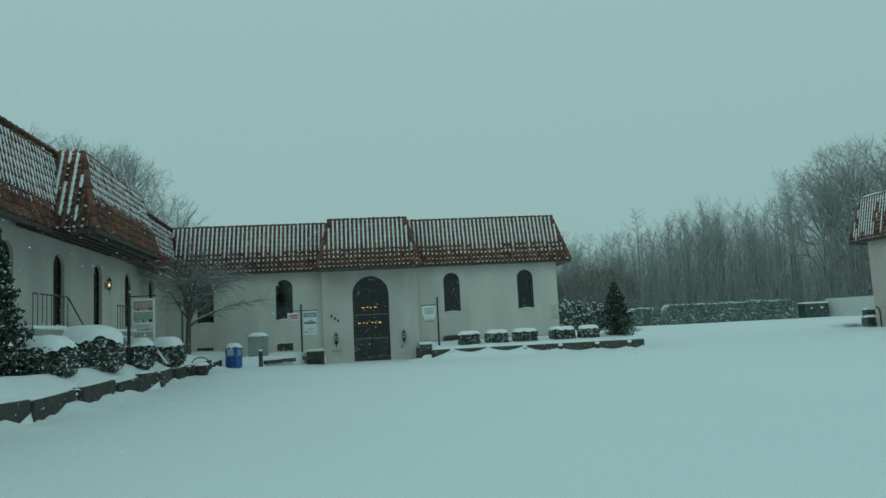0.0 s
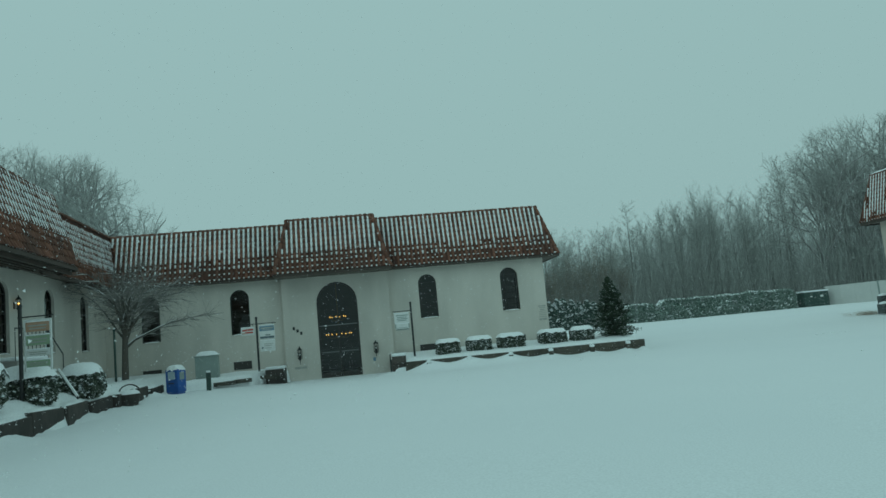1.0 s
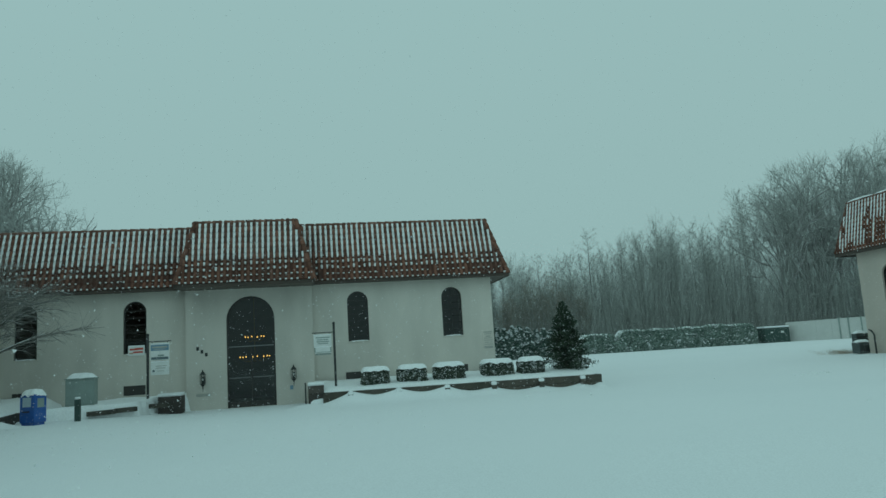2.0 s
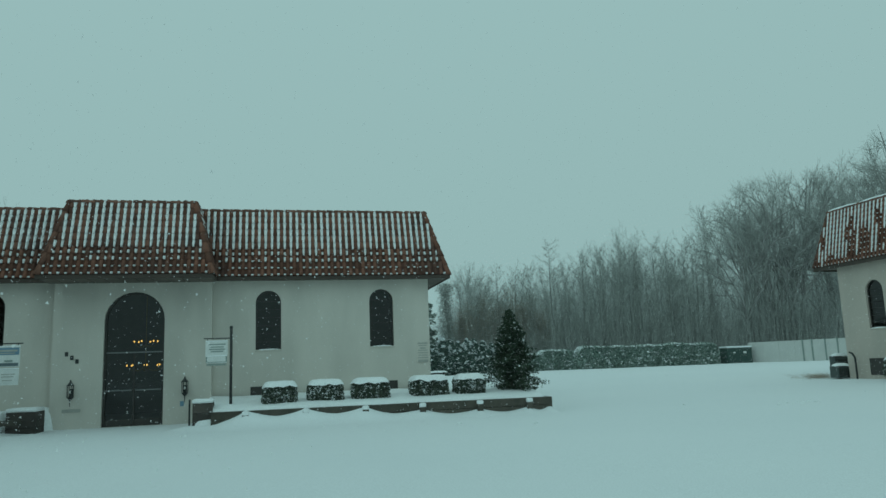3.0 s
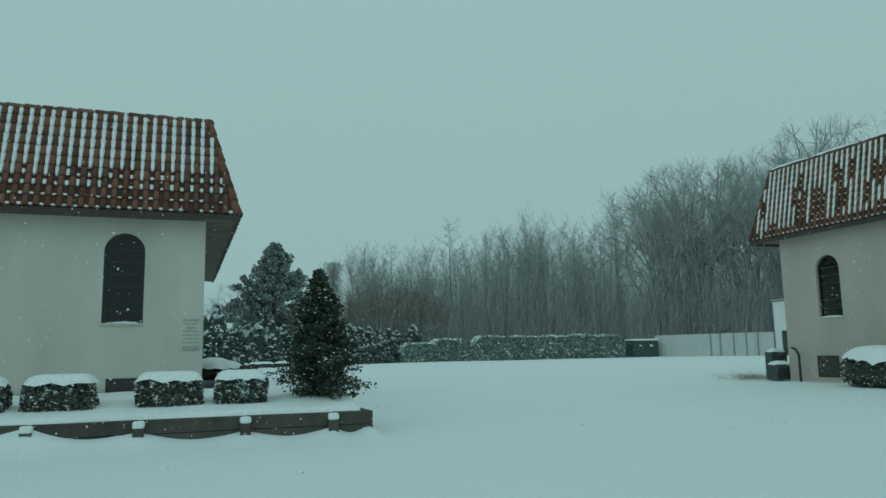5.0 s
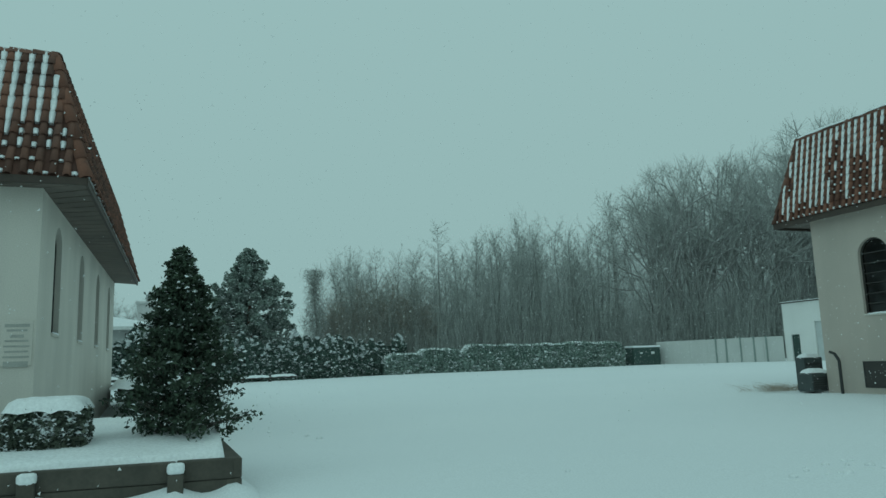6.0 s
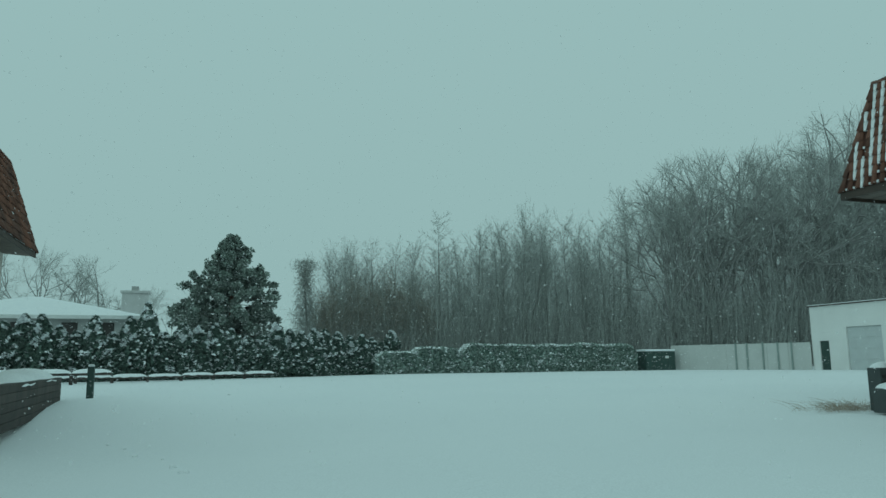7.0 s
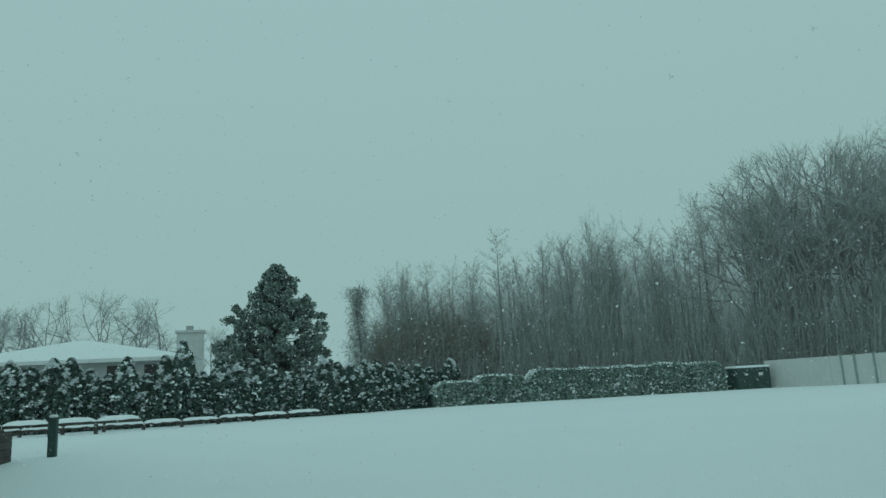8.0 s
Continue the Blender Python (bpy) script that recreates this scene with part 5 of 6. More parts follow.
bp = thing("bollard", pose(-9.0, 31.9, 0.12), "short dark green square bollard with snow on top", "bollard")
part("shaft", boxed(-0.08, 0.08, -0.08, 0.08, 0.0, 0.74, bevel=0.015), GREENPOST, bp)
part("snow_cap", boxed(-0.075, 0.075, -0.075, 0.075, 0.74, 0.82, bevel=0.03), SNOW_CAP, bp, smooth=True)

bk = thing("basket_planter", pose(-10.65, 27.6, 0.1), "round dark basket planter with hoop handle and snow", "planter")
bm = bmesh.new()
bmesh.ops.create_cone(bm, segments=18, radius1=0.26, radius2=0.4, depth=0.42, cap_ends=True, matrix=Matrix.Translation((0, 0, 0.21)))
part("pot", bm, DARKBLOCK, bk)
hoop = [((0.34 * math.cos(math.pi * k / 10), 0.1, 0.42 + 0.3 * math.sin(math.pi * k / 10)), (0.34 * math.cos(math.pi * (k + 1) / 10), 0.1, 0.42 + 0.3 * math.sin(math.pi * (k + 1) / 10)), 0.022, 0.022) for k in range(10)]
part_mesh("hoop_handle", tube_mesh("hoop_handle", hoop, DARKBLOCK, 6), bk)
cv, cf = snow_cap_mesh(0.37, 0.37, 0.13, 5, 2.0, 0.03)
part_mesh("snow_cap", mesh_from("snow_cap", np.array(cv) + np.array([0, 0, 0.42]), cf, SNOW_CAP, smooth=True), bk)


def stoop(x, y0, y1, top, label):
    """A concrete landing against the wing with steps and an iron railing."""
    ob = thing("entrance_stoop", None, label, "steps")
    xi = -14.1
    part("landing", boxed(xi - 0.3, x, y0, y1, 0.3, top, bevel=0.02), STONE, ob)
    part("landing_snow", boxed(xi - 0.25, x - 0.02, y0 + 0.02, y1 - 0.02, top, top + 0.12, bevel=0.05), SNOW_CAP, ob, smooth=True)
    for k in range(4):
        part("step", boxed(xi - 0.3, x, y1 + 0.28 * k + 0.003, y1 + 0.28 * (k + 1), 0.3, top - 0.19 * (k + 1), bevel=0.015), STONE, ob)
        part("step_snow", boxed(xi - 0.28, x - 0.02, y1 + 0.28 * k + 0.02, y1 + 0.28 * (k + 1) - 0.02, top - 0.19 * (k + 1), top - 0.19 * (k + 1) + 0.08, bevel=0.03), SNOW_CAP, ob, smooth=True)
    rail = [((x - 0.05, y0, top + 0.9), (x - 0.05, y1, top + 0.9), 0.022, 0.022), ((x - 0.05, y1, top + 0.9), (x - 0.05, y1 + 1.12, top + 0.14), 0.022, 0.022)]
    rl = part_mesh("railing", tube_mesh("railing", rail, BLACK, 6), ob, "thin dark iron railing")
    for k in range(9):
        y = y0 + (y1 - y0) * k / 8
        part_mesh("baluster", tube_mesh("baluster", [((x - 0.05, y, top), (x - 0.05, y, top + 0.9), 0.011, 0.011)], BLACK, 5), rl)
    part_mesh("baluster", tube_mesh("baluster", [((x - 0.05, y1 + 1.12, top - 0.8), (x - 0.05, y1 + 1.12, top + 0.14), 0.018, 0.018)], BLACK, 5), rl)


stoop(-12.35, 17.7, 19.8, 1.9, "snowy concrete landing with thin iron railing")
stoop(-12.45, 24.1, 26.2, 1.85, "snowy concrete landing with thin iron railing")
hr = thing("leaning_rail", None, "thin leaning handrail covered with snow", "handrail")
part_mesh("bar", tube_mesh("bar", [((-11.65, 24.75, 1.48), (-10.9, 24.05, 0.68), 0.03, 0.03)], BLACK, 6), hr)
part_mesh("snow_cap", tube_mesh("snow_cap", [((-11.65, 24.75, 1.525), (-10.9, 24.05, 0.725), 0.04, 0.04)], SNOW_CAP, 6), hr)

# beside the east building
for name, x, y, w, d, h, lab in (("air_conditioner", 26.38, 40.85, 0.76, 0.55, 0.6, "grey metal air conditioner unit with a snow cap"), ("air_conditioner", 26.78, 41.38, 0.74, 0.36, 1.06, "tall grey metal air conditioner unit with a snow cap")):
    ac = thing(name, pose(x, y, 0.24), lab, "air conditioner", "units beside the east building")
    part("housing", boxed(-w / 2, w / 2, -d / 2, d / 2, 0.05, h, bevel=0.02), METALBOX, ac)
    for k in range(6):
        part("louvre", boxed(-w / 2 + 0.05, w / 2 - 0.05, -d / 2 - 0.015, -d / 2 - 0.001, 0.1 + k * (h - 0.2) / 6, 0.1 + (k + 0.55) * (h - 0.2) / 6), BLACK, ac)
    cv, cf = snow_cap_mesh(w / 2, d / 2, 0.13, x, 6.0, 0.05)
    part_mesh("snow_cap", mesh_from("snow_cap", np.array(cv) + np.array([0, 0, h]), cf, SNOW_CAP, smooth=True), ac)
pipe = thing("bent_pipe", pose(26.3, 39.8, 0.2), "dark bent vent pipe against the stucco wall", "pipe")
part_mesh("pipe", tube_mesh("pipe", [((0, 0, 0), (0, 0, 1.0), 0.045, 0.045), ((0, 0, 1.0), (-0.04, 0.1, 1.2), 0.045, 0.045), ((-0.04, 0.1, 1.2), (-0.06, 0.25, 1.26), 0.045, 0.04)], BLACK, 10), pipe)
rs = np.random.default_rng(44)
grass_rows = []
for k in range(300):
    p0 = np.array([rs.normal() * 0.55, rs.normal() * 0.3, 0])
    d = np.array([rs.normal() * 0.6 - 0.25, rs.normal() * 0.4, rs.uniform(0.12, 0.42)])
    p1 = p0 + d * rs.uniform(0.4, 0.8)
    mid = (p0 + p1) / 2 + np.array([0, 0, 0.05])
    grass_rows += [(p0, mid, 0.004, 0.003), (mid, p1, 0.003, 0.0015)]
gb = thing("dry_grass_clump", pose(26.35, 42.1, 0.27), "flattened clump of dry brown grass in the snow", "grass")
v, f = tubes(grass_rows, 3)
tagged(part_mesh("tuft", mesh_from("tuft", v, f, DRYGRASS), gb), kind="stuff")

# behind the hall
bb = thing("timber_planter", None, "dark raised timber planter heaped with snow", "planter")
pm = Matrix.Translation((7.3, 53.3, 0.25)) @ Matrix.Rotation(radians(2), 4, "Z")
for k in range(5):
    part("timber", boxed(-0.2, 0, -10.5, 0, k * 0.19, k * 0.19 + 0.185, bevel=0.012), DARKBLOCK, bb, m=pm)
    part("timber", boxed(-1.35, -0.203, -0.2, 0, k * 0.19, k * 0.19 + 0.185, bevel=0.012), DARKBLOCK, bb, m=pm)
cv, cf = snow_cap_mesh(0.72, 2.0, 0.3, 4, 4.0, 0.08, 3)
part_mesh("snow_cap", mesh_from("snow_cap", np.array(cv) + np.array([-0.72, -1.9, 0.93]), cf, SNOW_CAP, smooth=True), bb, m=pm)
cv, cf = snow_cap_mesh(0.7, 2.2, 0.24, 6, 4.0, 0.06, 3)
part_mesh("snow_cap", mesh_from("snow_cap", np.array(cv) + np.array([-0.66, -5.4, 0.9]), cf, SNOW_CAP, smooth=True), bb, m=pm)
bp = thing("bollard", pose(8.03, 54.0, 0.52), "dark green square bollard with snow on top", "bollard")
part("shaft", boxed(-0.1, 0.1, -0.1, 0.1, -0.2, 0.98, bevel=0.015), GREENPOST, bp)
part("snow_cap", boxed(-0.09, 0.09, -0.09, 0.09, 0.98, 1.06, bevel=0.03), SNOW_CAP, bp, smooth=True)
pf = thing("parking_rail", None, "low timber parking rail under a ridge of snow", "rail")
nodes = [Vector((-8.0 + k * 2.05, 76.3 + k * 0.4, 0)) for k in range(13)]
for a, b in zip(nodes, nodes[1:]):
    d = b - a
    z = ground_height(a.x, a.y)
    m = Matrix.Translation((a.x, a.y, z)) @ Matrix.Rotation(math.atan2(d.y, d.x), 4, "Z")
    rl = part("rail", boxed(0, d.length - 0.02, -0.08, 0.08, 0.24, 0.42, bevel=0.03), DARKBLOCK, pf, m=m)
    cv, cf = snow_cap_mesh(d.length / 2 * 1.03, 0.13, rng.uniform(0.1, 0.17), a.x, 4.0, 0.07, 5)
    part_mesh("snow_cap", mesh_from("snow_cap", np.array(cv) + np.array([d.length / 2, 0, 0.41]), cf, SNOW_CAP, smooth=True), rl)
    part("post", boxed(-0.1, 0.1, -0.1, 0.1, -0.2, 0.236, bevel=0.03), DARKBLOCK, pf, m=m)

ur = thing("timber_rail", None, "higher timber rail under a thick ridge of snow", "rail")
for k in range(5):
    m = Matrix.Translation((-4.4 + k * 2.2, 75.2 + k * 0.25, 0.45)) @ Matrix.Rotation(0.11, 4, "Z")
    rl = part("rail", boxed(0, 2.18, -0.09, 0.09, 0.5, 0.7, bevel=0.03), DARKBLOCK, ur, m=m)
    cv, cf = snow_cap_mesh(1.13, 0.16, 0.2, 60 + k, 4.0, 0.06, 4)
    part_mesh("snow_cap", mesh_from("snow_cap", np.array(cv) + np.array([1.09, 0, 0.69]), cf, SNOW_CAP, smooth=True), rl)
    part("post", boxed(-0.1, 0.1, -0.08, 0.08, -0.2, 0.496, bevel=0.03), DARKBLOCK, ur, m=m)

# ---- hedges at the far side ----
def hedge_line(x):
    return 80.5 + 0.1 * (x + 14) if x < 12 else 83.1 + (x - 12) * 0.58


def arborvitae(seed, h):
    """One narrow evergreen of the tall hedge; snow sits in its sprays."""
    rs = np.random.default_rng(seed)
    n = 4000
    t = rs.random(n) ** 0.85
    rad = 1.0 * np.clip(1.03 - t ** 2.2, 0, 1) ** 0.75 * rs.uniform(0.62, 1.06, n)
    a = rs.random(n) * 2 * np.pi
    p = np.stack([np.cos(a) * rad, np.sin(a) * rad, 0.05 + t * h], axis=1)
    lump = np.array([noise.noise(Vector(q * 1.5 + seed)) for q in p])
    p[:, :2] *= (1 + 0.42 * lump)[:, None]
    patch = np.array([noise.noise(Vector(q * 3.0 + seed * 2.7)) for q in p])
    sn = rs.random(n) < 0.02 + 0.95 * (patch > 0.34 - 0.18 * t)
    core = shift(blob(0.66, 0.66, h * 0.45, seed, 0.25, 10, 7), 0, 0, h * 0.46)
    return join(core, leaves(p[~sn], 0.14, stretch=1.9), leaves(p[sn] * np.array([1.06, 1.06, 1]) + np.array([0, 0, 0.05]), 0.18, flat=1.2, stretch=1.2))


kinds = []
for k in range(5):
    v, f, idx = arborvitae(60 + k, 4.0)
    kinds.append(mesh_from("foliage", v, f, [CORE, CEDAR, SNOW_CAP], idx))
x = -15.0
count = 0
while x < 28.5:
    y = hedge_line(x) + rng.uniform(-0.2, 0.2)
    tall = 0.95 + 0.1 * smooth(0, -4, x) - 0.12 * smooth(8, 27, x) + rng.uniform(-0.16, 0.16)
    if 6.2 < x < 8.8:
        tall += 0.16 + 0.2 * rng.random()
    ob = thing("arborvitae", pose(x, y, ground_height(x, y) - 0.1, 0, 0, rng.uniform(0, 360)) @ Matrix.Diagonal((1.05, 1.05, tall, 1)), "snow-laden arborvitae in a tall hedge", "hedge", "tall hedge of arborvitae")
    part_mesh("foliage", kinds[count % 5], ob)
    x += rng.uniform(1.0, 1.25)
    count += 1


def low_hedge(a, b, h, seed, label):
    """A long clipped hedge with a waving top under a ridge of snow."""
    a, b = Vector((*a, 0)), Vector((*b, 0))
    d = b - a
    ln = d.length
    ob = thing("long_hedge", Matrix.Translation((a.x, a.y, ground_height(a.x, a.y) - 0.05)) @ Matrix.Rotation(math.atan2(d.y, d.x), 4, "Z"), label, "hedge")
    rs = np.random.default_rng(seed)
    n = int(420 * ln)
    u = rs.random(n) * ln
    top = h * (1 + 0.07 * np.array([noise.noise(Vector((q * 0.35, seed, 0))) for q in u]))
    end = np.minimum(1, np.minimum(u, ln - u) / 0.8) ** 0.5
    top = top * (0.55 + 0.45 * end)
    side = rs.random(n)
    face = side < 0.6
    p = np.stack([u, np.where(face, -0.8 + rs.normal(size=n) * 0.07, rs.uniform(-0.8, 0.8, n)), np.where(face, rs.random(n) * top, top * rs.uniform(0.94, 1.0, n))], axis=1)
    sn = rs.random(n) < np.where(face, 0.05 + 0.5 * (np.array([noise.noise(Vector((q * 1.1, seed, r * 2.6))) for q, r in zip(u, p[:, 2])]) > 0.24), 0.35)
    core_v, core_f = [], []
    steps = max(4, int(ln / 0.8))
    for k in range(steps + 1):
        q = k / steps * ln
        t = h * (1 + 0.07 * noise.noise(Vector((q * 0.35, seed, 0)))) * (0.55 + 0.45 * min(1, min(q, ln - q) / 0.8) ** 0.5) * 0.95
        core_v += [(q, -0.72, 0), (q, -0.72, t), (q, 0.72, t), (q, 0.72, 0)]
    for k in range(steps):
        o = k * 4
        core_f += [(o, o + 4, o + 5, o + 1), (o + 1, o + 5, o + 6, o + 2), (o + 2, o + 6, o + 7, o + 3)]
    core_f += [(0, 1, 2, 3), (steps * 4 + 3, steps * 4 + 2, steps * 4 + 1, steps * 4)]
    v, f, idx = join((np.array(core_v), core_f), leaves(p[~sn], 0.17), leaves(p[sn], 0.2, flat=1.2, stretch=1.2))
    part_mesh("foliage", mesh_from("foliage", v, f, [CEDAR, PALEHEDGE, SNOW_CAP], idx), ob)
    sv, sf = [], []
    m = int(ln / 0.25)
    for k in range(m + 1):
        q = k / m * ln
        t = h * (1 + 0.07 * noise.noise(Vector((q * 0.35, seed, 0)))) * (0.55 + 0.45 * min(1, min(q, ln - q) / 0.8) ** 0.5)
        hgt = 0.03 + 0.14 * noise.noise(Vector((q * 0.9, seed + 3, 0))) + 0.05 * noise.noise(Vector((q * 3.1, seed + 5, 0)))
        rim = 0.10 * noise.noise(Vector((q * 2.1, seed + 9, 0)))
        sv += [(q, -0.84, t - 0.1 + rim), (q, -0.66, t + hgt * 0.8), (q, 0, t + hgt), (q, 0.7, t + hgt * 0.7), (q, 0.86, t - 0.1)]
    for k in range(m):
        for j in range(4):
            o = k * 5 + j
            sf.append((o, o + 5, o + 6, o + 1))
    part_mesh("snow_cap", mesh_from("snow_cap", sv, sf, SNOW_CAP, smooth=True), ob)


low_hedge((25.8, 90.0), (30.2, 90.6), 1.95, 3, "low clipped hedge with snow along its top")
low_hedge((29.4, 91.2), (34.3, 91.3), 2.35, 4, "clipped hedge with snow along its top")
low_hedge((34.2, 91.3), (52.8, 91.6), 2.6, 5, "long clipped hedge with a ridge of snow on top")
gb = thing("green_bin_shelter", pose(55.4, 91.3, 0.3), "dark green metal enclosure with a snowy top", "enclosure")
part("body", boxed(-1.7, 1.7, -0.8, 0.8, 0.0, 2.05, bevel=0.03), GREENPOST, gb)
for k in range(4):
    part("panel", boxed(-1.6 + k * 0.82, -0.86 + k * 0.82, -0.83, -0.801, 0.1, 1.9, bevel=0.01), GREENPOST, gb)
part("label_plate", boxed(0.5, 0.9, -0.85, -0.831, 1.35, 1.6), WHITE, gb)
part("label_plate", boxed(-0.9, -0.6, -0.85, -0.831, 1.4, 1.55), WHITE, gb)
part("snow_cap", boxed(-1.75, 1.75, -0.85, 0.85, 2.05, 2.25, bevel=0.07), SNOW_CAP, gb, smooth=True)

# white fence and garage
fence = thing("vinyl_fence", None, "tall white panel fence with dark posts", "fence")
A, B = Vector((57.6, 91.8, 0)), Vector((63.3, 79.4, 0))
d = B - A
fl = d.length
fm = Matrix.Translation((A.x, A.y, 0.42)) @ Matrix.Rotation(math.atan2(d.y, d.x), 4, "Z")
n = 7
for k in range(n):
    part("panel", boxed(k * fl / n + 0.006, (k + 1) * fl / n - 0.006, -0.03, 0.03, 0.0, 2.5, bevel=0.008), VINYL, fence, m=fm)
for q in (0.5, 0.58, 0.69, 0.79, 0.88):
    part("post", boxed(q * fl - 0.07, q * fl + 0.07, -0.13, -0.035, 0.0, 2.6, bevel=0.01), CABINET, fence, m=fm)
garage = thing("garage_building", local((63.5, 79.4, 0.42), (0, -1)), "plain white stucco garage with a pale overhead door", "building")
v, f = wall_mesh(22, 0, 5.6, [(1.35, 1.0, 0.0, 2.6, False), (5.4, 3.4, 0.0, 3.7, False)])
part_mesh("wall", mesh_from("wall", v, f, PLASTER), garage)
part("wall", boxed(0, 0.3, 0.31, 14, 0, 5.6), PLASTER, garage)
part("roof", boxed(-0.12, 22, -0.12, 14, 5.6, 5.78, bevel=0.02), SNOW_CAP, garage)
part("parapet_trim", boxed(-0.15, 22, -0.15, -0.125, 5.6, 5.72), FASCIA, garage)
part("door", boxed(0.86, 1.84, 0.1, 0.16, 0.0, 2.58), GREENPOST, garage, "dark green door")
od = part("overhead_door", boxed(3.72, 7.08, 0.14, 0.2, 0.0, 3.68), GREYDOOR, garage, "pale grey overhead door")
for k in range(4):
    part("panel", boxed(3.78, 7.02, 0.12, 0.139, 0.06 + k * 0.91, 0.9 + k * 0.91, bevel=0.008), GREYDOOR, od)

# far house and chimney
fh = thing("far_house", pose(-3.0, 100.0, 0.4), "low grey house with a snow-covered hipped roof beyond the hedge", "house")
part("wall", boxed(-9.4, 9.4, 0.5, 9, 0, 5.5), SIDING, fh)
bm = bmesh.new()
pts = [(-10.2, -0.4, 5.55), (10.2, -0.4, 5.55), (10.2, 9.6, 5.55), (-10.2, 9.6, 5.55), (-0.6, 4.6, 7.55), (0.6, 4.6, 7.55)]
vs = [bm.verts.new(p) for p in pts]
for q in ((0, 1, 5, 4), (1, 2, 5), (2, 3, 4, 5), (3, 0, 4)):
    bm.faces.new([vs[k] for k in q])
part("roof", bm, SNOW_CAP, fh, "hipped roof under snow")
part("fascia", boxed(-10.2, 10.2, -0.46, -0.41, 5.24, 5.56), WHITE, fh)
part("wall", boxed(-24, -9.5, 1.5, 8, 0, 5.0), SIDING, fh)
part("roof", boxed(-24.3, -10.3, 1.0, 8.4, 5.02, 5.3, bevel=0.05), SNOW_CAP, fh)
for x in (-7.4, -4.2, -1.0, 3.0, 6.0):
    part("window", boxed(x, x + 1.3, 0.44, 0.495, 3.6, 4.95), DARKWOOD, fh)
ch = thing("far_chimney", pose(4.2, 125, 0.4), "broad brick chimney block in the distance", "chimney")
part("shaft", boxed(-1.5, 1.5, 0, 2, 0, 9.9, bevel=0.05), HAZED, ch)
part("cap", boxed(-1.7, 1.7, -0.2, 2.2, 9.9, 10.2, bevel=0.03), HAZED, ch)
part("flue", boxed(-0.5, 0.3, 0.6, 1.4, 10.2, 10.8, bevel=0.03), SIDING, ch)

# ---- trees ----
def pine(m, h, r, label, seed):
    """A tall pine: whorled boughs that carry separate tufts of needles, with sky between them."""
    rs = np.random.default_rng(seed)
    ob = thing("pine_tree", m, label, "tree")
    part_mesh("trunk", tube_mesh("trunk", [((0, 0, -0.3), (0.1, 0, h * 0.5), 0.3, 0.2), ((0.1, 0, h * 0.5), (0.05, 0, h * 0.97), 0.2, 0.04)], RUST, 8), ob)
    boughs, pts = [], []
    for k in range(125):
        t = (k + rs.random()) / 125
        z = h * (0.1 + 0.88 * t ** 0.9)
        lobe = 0.74 + 0.4 * rs.random()
        reach = min(r, 0.95 * max(h - z, 0) ** 0.82) * lobe
        a = k * 2.39996 + rs.normal() * 0.3
        d = np.array([math.cos(a), math.sin(a), 0.0])
        tip = d * reach + np.array([0, 0, z + reach * rs.uniform(-0.12, 0.16)])
        root = np.array([0.07, 0, z - 0.15])
        boughs.append((root, tip, 0.05 * (1.2 - t), 0.012))
        for c in range(3 + int(reach * 1.8)):
            u = 1 - 0.8 * rs.random() ** 1.4 if c else 1.0
            g = root + (tip - root) * u + rs.normal(size=3) * 0.2 * reach * (1.1 - u) + np.array([0, 0, 0.1])
            size = rs.uniform(0.28, 0.5) * (0.7 + 0.25 * min(1, (h - z) / 4))
            n = 34
            p = rs.normal(size=(n, 3))
            p = p / np.linalg.norm(p, axis=1, keepdims=True) * rs.random((n, 1)) ** 0.4 * np.array([1, 1, 0.85]) * size
            pts.append(p + g)
    p = np.concatenate(pts)
    sel = rs.random(len(p)) < 0.08
    v, f, idx = join(tubes(boughs, 4), leaves(p[~sel], 0.17, stretch=2.0), leaves(p[sel], 0.2, flat=1.6, stretch=1.3))
    part_mesh("crown", mesh_from("crown", v, f, [BARK, PINE, SNOW_CAP], idx), ob)


pine(pose(14.1, 94.5, 0.4), 12.5, 4.6, "broad dark pine with clumped needles and dusted snow", 9)

# the front edge of the wood: where along it, and how high the crowns stand there
skyline = ((16, 7.5), (20.5, 9.5), (25, 12.2), (29.5, 14.6), (33, 14.4), (39, 15.4), (43, 16.4), (48, 17.2), (53, 17.8), (58, 18.3), (60, 21.6), (65, 24.6), (69, 25.8), (75, 27.4), (83, 28.6), (89, 30.8), (96, 34.0), (103, 36.5), (130, 37.0))


def crown_height(x):
    for (a, ha), (b, hb) in zip(skyline, skyline[1:]):
        if a <= x <= b:
            return ha + (hb - ha) * (x - a) / (b - a)
    return 36.0


